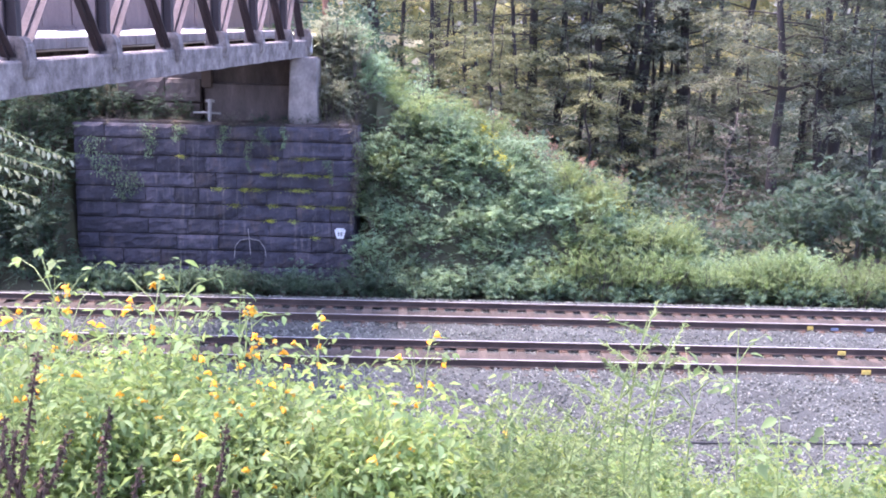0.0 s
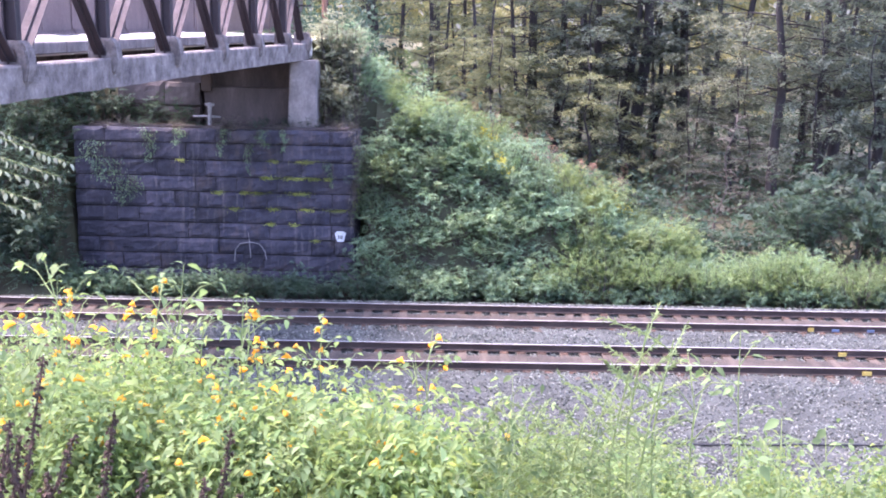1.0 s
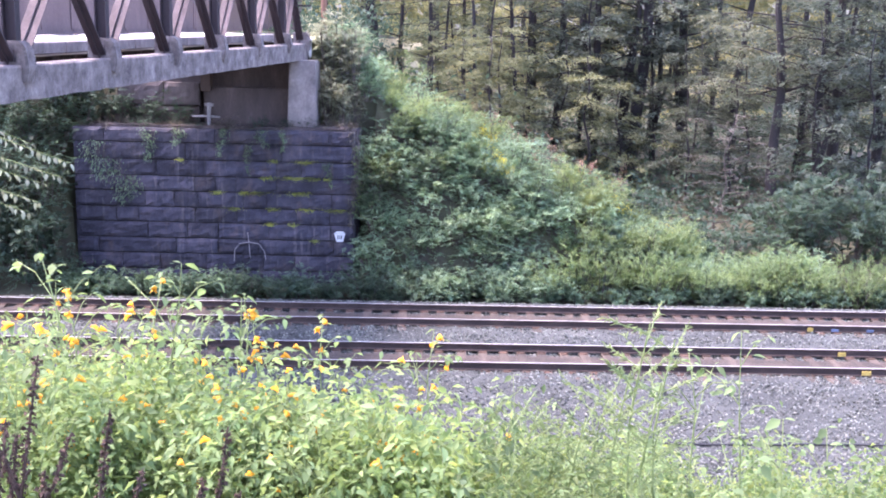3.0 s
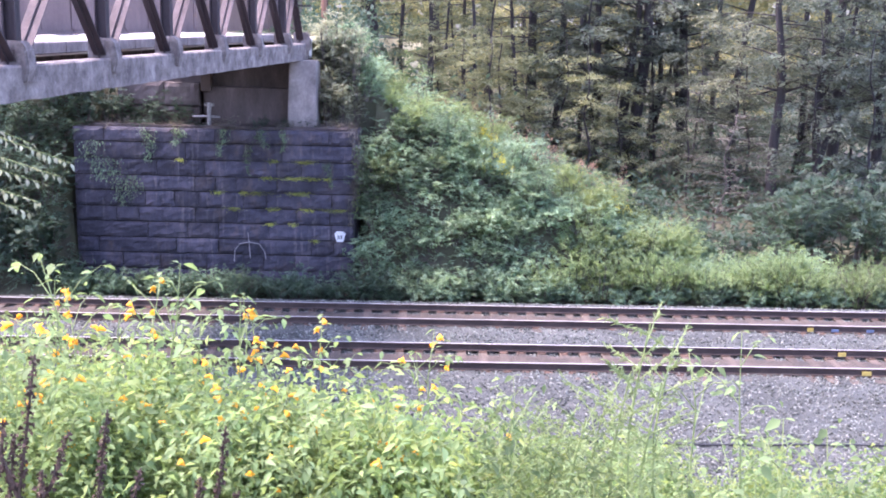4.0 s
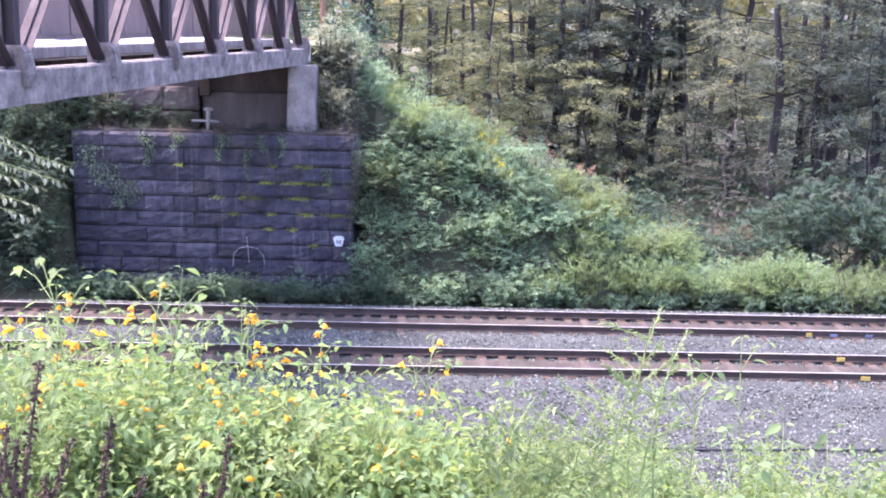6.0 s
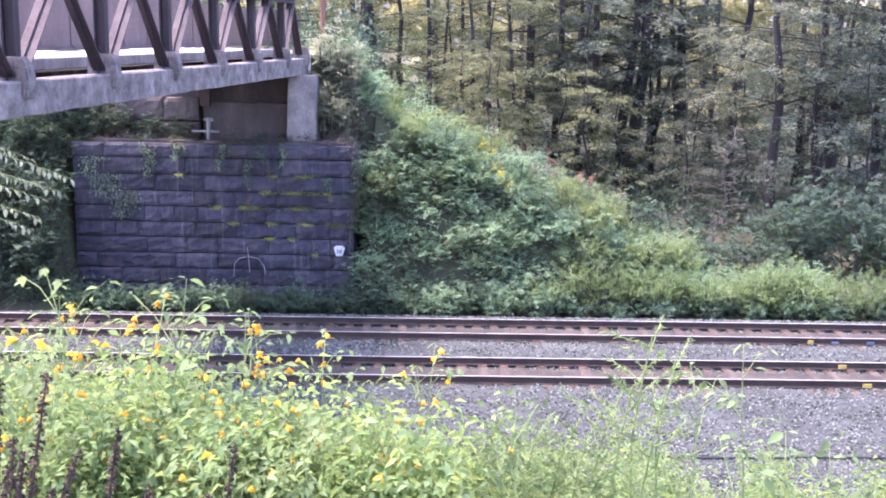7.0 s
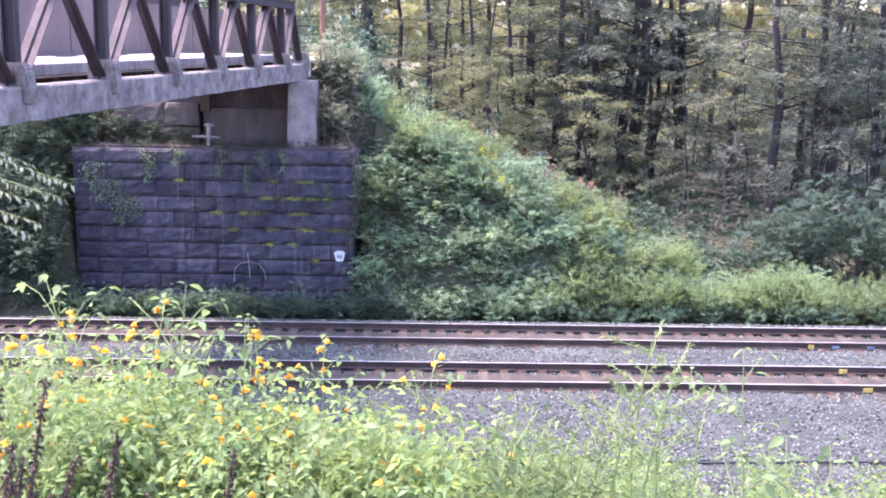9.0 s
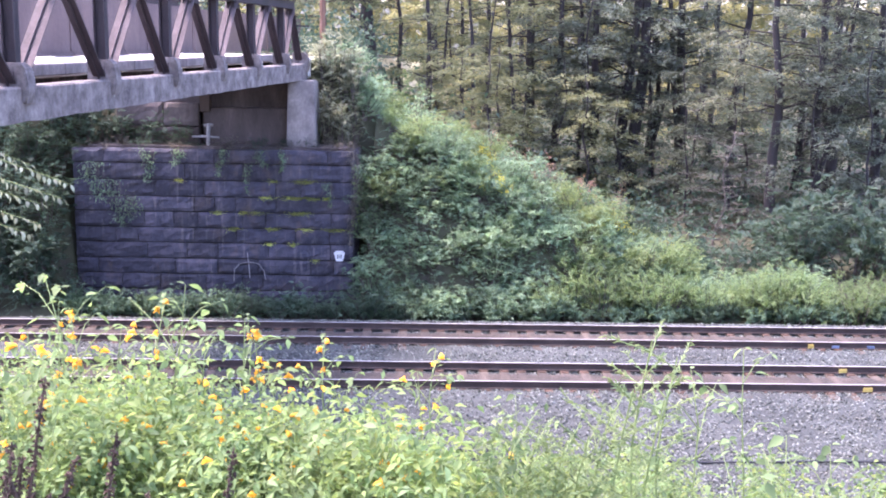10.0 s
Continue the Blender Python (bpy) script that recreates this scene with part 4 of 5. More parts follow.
for i, (x, y, s) in enumerate(((-3.62, 34.75, 1.0), (-3.2, 34.6, 0.9), (-2.85, 34.9, 0.8), (-3.45, 35.05, 1.15), (-2.9, 35.3, 1.2), (-3.75, 35.5, 1.45), (-3.5, 35.75, 1.5), (-3.2, 35.6, 1.3), (-3.9, 35.9, 1.3), (-4.2, 36.3, 1.2), (-3.95, 36.5, 1.2), (-3.7, 36.3, 1.1))):
    m = pose(x, y, max(WALL_TOP, min(5.5, ground_z(x, y) - 0.4)), 0, 0, 80 * i) @ Matrix.Scale(s, 4)
    if i < 2:
        ivy[i].matrix_basis = m
    else:
        copy_thing(ivy[i % 2], m).matrix_basis = m

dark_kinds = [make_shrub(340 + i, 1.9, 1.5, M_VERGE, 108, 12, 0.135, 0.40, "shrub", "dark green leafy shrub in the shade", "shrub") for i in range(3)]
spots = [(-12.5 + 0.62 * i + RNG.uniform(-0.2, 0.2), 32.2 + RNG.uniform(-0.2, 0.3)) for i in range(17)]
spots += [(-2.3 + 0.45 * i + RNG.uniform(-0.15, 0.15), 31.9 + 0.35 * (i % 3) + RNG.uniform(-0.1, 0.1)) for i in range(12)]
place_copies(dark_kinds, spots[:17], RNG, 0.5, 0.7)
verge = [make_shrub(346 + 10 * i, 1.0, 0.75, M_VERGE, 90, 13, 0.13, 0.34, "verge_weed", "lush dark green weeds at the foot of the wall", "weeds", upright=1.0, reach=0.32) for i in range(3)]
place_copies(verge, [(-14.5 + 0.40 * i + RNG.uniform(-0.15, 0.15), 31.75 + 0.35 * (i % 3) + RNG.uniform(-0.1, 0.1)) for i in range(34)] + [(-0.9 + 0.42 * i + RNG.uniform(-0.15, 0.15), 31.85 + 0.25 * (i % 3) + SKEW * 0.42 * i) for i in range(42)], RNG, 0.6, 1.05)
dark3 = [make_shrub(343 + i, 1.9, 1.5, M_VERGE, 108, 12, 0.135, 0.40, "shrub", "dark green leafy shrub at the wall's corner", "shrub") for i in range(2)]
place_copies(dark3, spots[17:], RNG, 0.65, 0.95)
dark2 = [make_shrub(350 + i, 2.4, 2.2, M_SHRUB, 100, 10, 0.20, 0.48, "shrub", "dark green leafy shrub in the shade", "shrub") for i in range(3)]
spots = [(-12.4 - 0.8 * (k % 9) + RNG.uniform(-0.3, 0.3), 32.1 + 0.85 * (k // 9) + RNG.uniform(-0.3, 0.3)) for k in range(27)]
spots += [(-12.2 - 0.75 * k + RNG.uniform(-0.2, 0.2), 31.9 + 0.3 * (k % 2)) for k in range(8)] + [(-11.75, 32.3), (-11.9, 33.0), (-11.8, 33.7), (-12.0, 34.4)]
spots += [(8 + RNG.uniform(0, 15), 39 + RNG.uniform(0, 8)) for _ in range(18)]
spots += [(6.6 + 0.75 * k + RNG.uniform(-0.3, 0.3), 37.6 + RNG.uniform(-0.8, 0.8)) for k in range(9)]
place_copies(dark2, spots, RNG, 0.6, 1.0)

left_ivy = [make_shrub(348, 1.1, 1.3, M_SHRUB, 110, 16, 0.10, 0.5, "ledge_shrub", "straggling dark green shrub on the bridge seat", "shrub")]
for i, (x, y, s) in enumerate(((-10.9, 34.7, 1.1), (-10.4, 34.4, 0.8), (-9.7, 34.3, 0.6), (-10.9, 35.5, 1.4), (-8.9, 34.25, 0.8), (-11.1, 34.1, 0.9), (-10.0, 34.35, 1.0), (-8.2, 34.25, 0.65), (-5.6, 34.2, 0.3), (-4.9, 33.95, 0.3))):
    m = pose(x, y, WALL_TOP, 0, 0, 70 * i) @ Matrix.Scale(s, 4)
    (left_ivy[0] if i == 0 else copy_thing(left_ivy[0], m)).matrix_basis = m

# sunlit bush by the lane, rust-brown weeds along the crest, goldenrod patches
sunny = make_shrub(390, 2.5, 2.7, M_HEDGE, 200, 16, 0.15, 0.45, "bush", "sunlit yellow-green bush beside the lane", "shrub")
sunny.matrix_basis = pose(-1.95, 47.0, ground_z(-1.95, 47.0))
rusty = [make_shrub(392 + i, 0.8, 1.85, M_RUST, 80, 10, 0.09, 0.3, "rusty_weed", "tall rust-brown weed gone to seed on the crest", "weeds", upright=1.4) for i in range(2)]
place_copies(rusty, [(-0.6 + 0.42 * i + RNG.uniform(-0.2, 0.2), 41.5 - 0.20 * i + RNG.uniform(-0.5, 0.5)) for i in range(17)], RNG, 0.7, 1.2)
gold = [make_shrub(396, 0.9, 1.25, M_SLOPE, 80, 10, 0.10, 0.3, "goldenrod", "goldenrod in full yellow bloom on the embankment", "wildflower", bloom=M_GOLD)]
place_copies(gold, [(1.45, 34.3), (1.75, 34.35), (1.6, 34.5), (1.2, 34.9), (5.55, 36.2), (5.95, 36.3), (7.3, 36.0)], RNG, 0.65, 0.85)

# withered grey-brown shrub and large-leaved sumac at the wood's edge
withered = make_tree(380, 4.9, 2.7, 0.03, M_DEAD, pads=4, shoots=3, per=7, leaf=0.10, low=0.12, name="withered_tree", lean=0.1, bark=M_TWIG, reach=0.4,
                     label="half-dead small tree with bare twigs and pale withered leaves")
withered.matrix_basis = pose(10.7, 43.0, ground_z(10.7, 43.0))
sumac = [make_shrub(385 + i, 3.2, 3.3, M_SHRUB, 120, 20, 0.26, 0.26, "sumac", "bluish-green sumac with long drooping leaflets", "shrub", upright=0.6, reach=0.5) for i in range(2)]
place_copies(sumac, [(12.9, 39.0), (14.6, 38.4), (13.9, 40.5), (16.0, 40.0), (15.6, 37.6)], RNG, 0.9, 1.15)

hedge = [make_shrub(360 + i, 1.5, 1.45, M_HEDGE, 171, 13, 0.12, 0.27, "weed_bush", "pale sunlit willowy weeds beside the track", "weeds", upright=1.5, reach=0.38) for i in range(3)]
spots = [(3.4 + 0.5 * i + RNG.uniform(-0.2, 0.2), 32.35 + 0.5 * (i % 3) + RNG.uniform(-0.2, 0.2)) for i in range(28)]
spots += [(9.4, 33.0), (10.0, 33.2), (10.5, 33.0), (10.2, 32.7)]
place_copies(hedge, spots, RNG, 0.75, 1.2)


def build_undergrowth():
    """Low ground cover on the wood floor."""
    rng = np.random.default_rng(44)
    n = 29000
    y = rng.uniform(43, 92, n)
    x = rng.uniform(-0.30, 0.46, n) * y
    at = np.array([(a, b, ground_z(a, b) + c) for a, b, c in zip(x, y, rng.gamma(2.2, 0.42, n))])
    v, t = leaves(rng, at, rng.normal(size=(n, 3)) + np.array([0, 0, 0.4]), 0.25, 0.55, fold=0.1)
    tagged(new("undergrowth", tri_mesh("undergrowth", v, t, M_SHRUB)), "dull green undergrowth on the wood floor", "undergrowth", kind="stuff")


build_undergrowth()


def build_far_woods():
    """Leafage closing the view behind the trees, its sunlit look put into the colour."""
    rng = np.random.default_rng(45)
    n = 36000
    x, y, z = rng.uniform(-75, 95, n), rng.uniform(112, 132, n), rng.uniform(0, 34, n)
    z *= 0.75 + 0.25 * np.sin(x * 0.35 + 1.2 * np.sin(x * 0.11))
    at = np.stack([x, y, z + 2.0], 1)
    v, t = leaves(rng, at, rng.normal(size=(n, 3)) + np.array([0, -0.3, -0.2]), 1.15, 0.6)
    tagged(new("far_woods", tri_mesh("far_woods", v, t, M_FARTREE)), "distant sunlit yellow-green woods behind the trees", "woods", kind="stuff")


build_far_woods()
# ---------------------------------------------------------------- small things about the line and the bridge
def build_sign():
    """White keystone-shaped plate on the wall; its figures are only dark bars."""
    ob = tagged(new("wall_sign"), "white keystone-shaped metal plate with dark figures on the stone wall", "sign")
    ob.matrix_basis = pose(-3.17, WALL_Y - 0.13, 1.19)
    prof = [(-0.10, -0.16), (0.10, -0.16), (0.175, 0.11), (0.12, 0.11), (0.12, 0.16), (-0.12, 0.16), (-0.12, 0.11), (-0.175, 0.11)]
    bm = bmesh.new()
    f = bm.faces.new([bm.verts.new((x, 0, z)) for x, z in prof])
    r = bmesh.ops.extrude_face_region(bm, geom=[f])
    for v in r["geom"]:
        if isinstance(v, bmesh.types.BMVert):
            v.co.y += 0.02
    bmesh.ops.recalc_face_normals(bm, faces=bm.faces[:])
    part("plate", bm, M_WHITE, ob)
    for x, w, h in ((-0.055, 0.03, 0.13), (0.0, 0.025, 0.11), (0.05, 0.03, 0.13)):
        box_part("bar", ob, M_INK, x - w / 2, x + w / 2, -0.006, 0.002, -0.02 - h / 2, -0.02 + h / 2)
    for z in (-0.10, 0.10):
        box_part("bracket", ob, M_STEEL, -0.02, 0.02, 0.02, 0.16, z - 0.012, z + 0.012)


build_sign()


def build_cable():
    """Black cable along the gravel, slightly wavy."""
    rng = random.Random(9)
    def run(y0, x0, x1, r):
        pts = []
        n = int((x1 - x0) / 0.35)
        for i in range(n + 1):
            x = x0 + (x1 - x0) * i / n
            y = y0 + 0.021 * x + 0.05 * math.sin(x * 0.9) + rng.uniform(-0.012, 0.012)
            pts.append((x, y, bed_z(y - 0.021 * x) + r + 0.02))
        ob = new("cable", mesh_of("cable", *tube(pts, [r] * len(pts), 6), M_CABLE, smooth=True))
        tagged(ob, "black rubber cable lying along the gravel", "cable")
    run(20.75, -12, 14, 0.024)


build_cable()


def paint_mark(track, x, side, z0, z1, w, mat, label):
    """A patch of survey paint on the rail's side and foot."""
    y = side * 0.045 + (0.753 if track[1] > 0 else -0.753)
    bm = bmesh.new()
    box(bm, x - w / 2, x + w / 2, y - 0.012, y + 0.012, z0, z1, 0.006)
    ob = part("paint_patch", bm, mat, track[0], label)
    return ob


for tr, rail_side, x, w, mat, lab in ((track_far, -1, 9.84, 0.16, M_YELLOW, "yellow paint patch"), (track_far, -1, 10.5, 0.2, M_BLUE, "blue paint patch"),
                                      (track_far, -1, 11.45, 0.2, M_BLUE, "blue paint patch"), (track_near, 1, 9.93, 0.20, M_YELLOW, "yellow paint patch"),
                                      (track_near, -1, 9.95, 0.22, M_YELLOW, "yellow paint patch")):
    paint_mark((tr, rail_side), x, -1, -0.165, -0.085 if mat is M_BLUE else -0.06, w, mat, lab)


def build_pole():
    ob = tagged(new("utility_pole"), "reddish-brown wooden utility pole beside the lane", "utility pole")
    x, y = -5.05, 46.0
    ob.matrix_basis = pose(x, y, 6.6)
    child("shaft", mesh_of("shaft", *tube([(0, 0, -0.4), (0.01, 0, 3), (0.03, 0, 6), (0.04, 0, 9.5)], [0.13, 0.12, 0.11, 0.10], 12), M_POLE, smooth=True), ob)
    part("crossarm", beam(bmesh.new(), (-1.1, 0, 8.9), (1.15, 0, 8.9), 0.1, 0.12, 0.01), M_POLE, ob)
    box_part("collar", ob, M_STEEL, -0.13, 0.15, -0.13, 0.13, 5.9, 5.96, bevel=0.02)


build_pole()


def build_pipe():
    """Pale pipe cross standing on the ledge."""
    ob = tagged(new("pipe_fitting"), "pale grey pipe stub with a crossbar on the bridge seat", "pipe")
    ob.matrix_basis = pose(-7.25, 34.0, WALL_TOP + 0.06)
    child("upright", mesh_of("upright", *tube([(0, 0, -0.05), (0, 0, 0.3), (0.02, 0, 0.68)], [0.06, 0.055, 0.07], 9), M_PAINTMARK, smooth=True), ob)
    child("crossbar", mesh_of("crossbar", *tube([(-0.5, 0, 0.26), (0, 0, 0.27), (0.34, 0, 0.25)], [0.035, 0.04, 0.03], 8), M_PAINTMARK, smooth=True), ob)
    child("cap", mesh_of("cap", *tube([(-0.13, 0, 0.62), (0.15, 0, 0.62)], [0.05, 0.05], 8), M_PAINTMARK, smooth=True), ob)


build_pipe()


def wall_growth(seed, x, z, w, h, name, label, mat, n, leaf, ratio=0.5, droop=0.6):
    """Creeper or moss rooted in a joint of the wall, hanging over its face."""
    rng = np.random.default_rng(seed)
    ob = tagged(new(name), label, "creeper", group="growth on the wall")
    ob.matrix_basis = pose(x, WALL_Y - 0.07, z)
    rr = random.Random(seed)
    runs = []
    for k in range(5 if h > 0.3 else 0):
        xa = rr.uniform(-w / 2, w / 2)
        runs.append(tube([(xa, 0, 0), (xa + rr.gauss(0, 0.1), -0.05, -h * 0.5), (xa + rr.gauss(0, 0.2), -0.04, -h * rr.uniform(0.6, 1.0))], [0.008, 0.006, 0.003], 4))
    if runs:
        child("vine", mesh_of("vine", *join_tubes(runs), M_TWIG), ob)["kind"] = "stuff"
    f = rng.uniform(0, 1, n) ** 1.2
    at = np.stack([(rng.normal(size=n) * 0.3) * w * (1 - 0.5 * f) + 0.25 * w * np.sin(5 * f + seed) * (h > 0.3), -0.03 - rng.uniform(0, 0.08, n), -h * f + rng.normal(size=n) * 0.03], 1)
    along = np.stack([rng.normal(size=n) * 0.6, -0.7 * np.ones(n), -droop + 0.6 * rng.normal(size=n)], 1)
    v, t = leaves(rng, at, along, leaf, ratio, jitter=0.4)
    child("foliage", tri_mesh("foliage", v, t, mat), ob)["kind"] = "stuff"


M_MOSS = leaf_mat("yellow_green_moss", (0.24, 0.29, 0.06), (0.36, 0.41, 0.09), (0.50, 0.52, 0.14), 0.35)
JOINTS = [WALL_Z0 + sum(COURSES[:i]) for i in range(len(COURSES) + 1)]
vine_rng = random.Random(31)
for i, (x, j, w, h) in enumerate(((-10.6, 9, 0.7, 1.2), (-10.0, 8, 0.8, 1.3), (-9.0, 10, 0.5, 1.0), (-9.6, 7, 0.7, 0.9), (-6.75, 10, 0.35, 0.8), (-5.95, 9, 0.22, 0.9), (-5.5, 10, 0.4, 0.5),
                                   (-3.5, 8, 0.25, 0.7), (-4.9, 10, 0.2, 0.6), (-8.1, 10, 0.4, 0.5))):
    wall_growth(600 + i, x, JOINTS[j], w, h, "wall_creeper", "thin green creeper hanging down the black stone wall", M_SLOPE, int(90 + 200 * w * h), 0.075, 0.4)
for i, (x, j, w) in enumerate(((-4.55, 7, 0.9), (-4.0, 7, 0.5), (-3.55, 7, 0.35), (-5.35, 7, 0.5), (-5.2, 8, 0.35), (-4.25, 8, 0.9), (-5.7, 6, 0.9), (-6.9, 6, 0.5), (-4.4, 6, 0.9), (-3.3, 5, 0.9),
                               (-5.2, 5, 0.4), (-4.2, 5, 0.5), (-4.6, 4, 0.3), (-3.9, 3, 0.3), (-8.0, 8, 0.3), (-5.3, 4, 0.4), (-6.4, 5, 0.5), (-6.1, 6, 0.3))):
    wall_growth(640 + i, x, JOINTS[j] + 0.02, w, 0.03, "moss_strip", "yellow-green moss along a joint of the wall", M_MOSS, int(40 + 190 * w), 0.038, 0.6, 0.1)
for i, (x, j, w, h) in enumerate(((-2.72, 10, 0.3, 1.7), (-2.62, 9, 0.35, 2.2), (-2.78, 7, 0.25, 1.4))):
    wall_growth(690 + i, x, JOINTS[j], w, h, "dry_creeper", "dry pale creeper hanging down the wall's corner", (M_DEAD, M_HEDGE)[i % 2], 170, 0.08, 0.4)
for i in range(15):
    x = -10.9 + 0.56 * i + vine_rng.uniform(-0.15, 0.15)
    ob = make_shrub(670 + i % 3, 0.75, 0.16 + 0.22 * vine_rng.random(), M_DEAD if i % 3 else M_SHRUB, 60, 9, 0.07, 0.25, "ledge_weed", "low dusty weeds growing along the wall top", "weeds", upright=0.9, reach=0.15)
    ob.matrix_basis = pose(x, 33.75 + vine_rng.uniform(-0.1, 0.25), WALL_TOP - 0.02, 0, 0, vine_rng.uniform(0, 360))


def paint_arch():
    """Old chalky painted arch on the stones."""
    pts = [(-0.48, -0.42), (-0.46, -0.05), (-0.3, 0.14), (0.0, 0.20), (0.3, 0.14), (0.46, -0.1), (0.5, -0.35)]
    ob = tagged(new("painted_arch"), "faded chalky painted arch on the stone wall", "graffiti")
    ob.matrix_basis = pose(-5.95, WALL_Y - 0.095, 0.75)
    child("arc", mesh_of("arc", *tube([(x, 0, z) for x, z in pts], [0.012] * 7, 5), M_PAINTMARK), ob)
    child("stroke", mesh_of("stroke", *tube([(-0.05, 0, 0.5), (-0.02, 0, 0.2), (0.02, 0, -0.3)], [0.013] * 3, 5), M_PAINTMARK), ob)


paint_arch()
# ---------------------------------------------------------------- the near bank
F_PX = 1960.0


def at_view(px, py, d):
    """The point d metres ahead that stands on the line of sight through a place of the view (level camera arithmetic)."""
    return (px - 784) / F_PX * d, EYE_Z - (py - 75 - 0.018 * (px - 784)) * d / F_PX


def blade_mesh(name, length, width, mat, curl=0.25, fold=0.18):
    """An ovate leaf on a short stalk: folded at the midrib, its tip turned down. Grows along +x."""
    st = [(0.0, 0.02), (0.16, 0.03), (0.34, 0.72), (0.55, 1.0), (0.78, 0.62), (1.0, 0.03)]
    verts, faces = [], []
    for s, w in st:
        z = -curl * length * s * s
        hw = 0.5 * width * w
        verts += [(length * s, -hw, z + fold * hw * 2), (length * s, 0, z), (length * s, hw, z + fold * hw * 2)]
    for i in range(len(st) - 1):
        o = 3 * i
        faces += [(o, o + 3, o + 4, o + 1), (o + 1, o + 4, o + 5, o + 2)]
    return mesh_of(name, verts, faces, mat, smooth=True)


def flower_mesh(seed):
    """Jewelweed blossom: a hooded pouch with two broad lower lips, hanging."""
    rr = random.Random(seed)
    rings = [(-0.016, 0.001), (-0.012, 0.0035), (-0.004, 0.0065), (0.004, 0.0085), (0.010, 0.010)]
    verts, faces = tube([(x, 0, -0.25 * abs(x)) for x, _ in rings], [r for _, r in rings], 7)
    faces = faces[:-7]
    for a, ln in ((-0.5, 0.017), (0.5, 0.017), (math.pi / 2, 0.011)):
        o = len(verts)
        d = Vector((0.45, math.sin(a), -0.75)) if a < 1 else Vector((0.35, 0, 0.9))
        s = Vector((0.1, 1, 0.2)) if a > 1 else Vector((0.55, 0.5, 0.35))
        b = Vector((0.009, 0.004 * math.sin(a), 0))
        verts += [b - s * 0.003, b + s * 0.003, b + d * ln * 0.6 + s * 0.009, b + d * ln * 1.1 + s * 0.004, b + d * ln * 1.1 - s * 0.004, b + d * ln * 0.6 - s * 0.009]
        faces.append(tuple(range(o, o + 6)))
    return mesh_of("flower", verts, faces, M_PETAL, smooth=True)


BLADES = [blade_mesh("leaf", l, w, M_HERB, c) for l, w, c in ((0.039, 0.018, 0.2), (0.033, 0.016, 0.35), (0.026, 0.012, 0.1), (0.047, 0.022, 0.3))]
FLOWERS = [flower_mesh(i) for i in range(3)]


def make_jewelweed(seed, height, detailed, blooms):
    rr = random.Random(seed)
    rng = np.random.default_rng(seed)
    ob = tagged(new("jewelweed"), "pale green jewelweed with orange blossoms on the near bank" if blooms else "pale green leafy jewelweed on the near bank",
                "wildflower", group="jewelweed on the bank")
    bend = Vector((rr.uniform(-0.12, 0.12), rr.uniform(-0.12, 0.12), 0))
    main = [Vector((0, 0, -0.05))] + [bend * (k / 5) ** 2 * height + Vector((rr.gauss(0, 0.008), rr.gauss(0, 0.008), height * k / 5)) for k in range(1, 6)]
    tubes = [tube(main, [0.0045, 0.004, 0.0033, 0.0026, 0.0018, 0.001], 5)]
    nodes = []
    for i in range(12):
        f = 0.25 + 0.72 * (i + rr.random() * 0.6) / 12.5
        k = f * 5
        p = main[int(k)].lerp(main[min(5, int(k) + 1)], k - int(k))
        a = i * 2.2 + rr.uniform(-0.5, 0.5)
        ln = height * rr.uniform(0.14, 0.36) * (1.15 - 0.75 * f)
        e = p + Vector((math.cos(a) * ln, math.sin(a) * ln, ln * rr.uniform(0.25, 0.9)))
        tubes.append(tube([p, p.lerp(e, 0.5) + Vector((0, 0, 0.02)), e], [0.0018, 0.0014, 0.0008], 4))
        nodes += [(p.lerp(e, 0.35), a), (p.lerp(e, 0.7), a + 1.2), (e, a), (e, a - 1.0), (p.lerp(e, 0.85), a + 2.2)]
    nodes += [(main[5], rr.uniform(0, 6)), (main[5], rr.uniform(0, 6)), (main[4], rr.uniform(0, 6))]
    child("stalkwork", mesh_of("stalkwork", *join_tubes(tubes), M_STEM, smooth=True), ob)["kind"] = "stuff"
    spots = [(p, a + rr.uniform(-0.8, 0.8)) for p, a in nodes]
    if detailed:
        for p, a in spots:
            m = Matrix.Translation(p) @ Euler((rr.gauss(0, 0.35), rr.uniform(-0.35, 0.65), a)).to_matrix().to_4x4() @ Matrix.Scale(rr.uniform(0.6, 1.15), 4)
            child("leaf", BLADES[rr.randrange(4)], ob, m)
    else:
        at = np.array([p for p, a in spots for _ in range(7)]) + rng.normal(size=(7 * len(spots), 3)) * 0.045
        along = np.array([(math.cos(a), math.sin(a), 0.1) for p, a in spots for _ in range(7)])
        v, t = leaves(rng, at, along, 0.029, 0.46, jitter=0.9)
        child("foliage", tri_mesh("foliage", v, t, M_HERB), ob)["kind"] = "stuff"
    for _ in range(blooms):
        p, a = spots[rr.randrange(len(spots) // 3, len(spots))]
        q = p + Vector((rr.uniform(-0.03, 0.03), rr.uniform(-0.03, 0.03), rr.uniform(-0.005, 0.03)))
        child("flower", FLOWERS[rr.randrange(3)], ob, Matrix.Translation(q) @ Euler((0, rr.uniform(-0.4, 0.4), rr.uniform(0, 6.3))).to_matrix().to_4x4() @ Matrix.Scale(rr.uniform(0.6, 0.88), 4))
    return ob


def lerp_table(tab, v):
    for (a, ya), (b, yb) in zip(tab, tab[1:]):
        if v <= b:
            return ya + (yb - ya) * (v - a) / (b - a)
    return tab[-1][1]


# how high the dense growth stands, from the bridge side to the open side
CREST = [(-200, 600), (0, 615), (200, 635), (450, 712), (700, 760), (850, 798), (1100, 805), (1300, 825), (1568, 845), (1800, 860)]
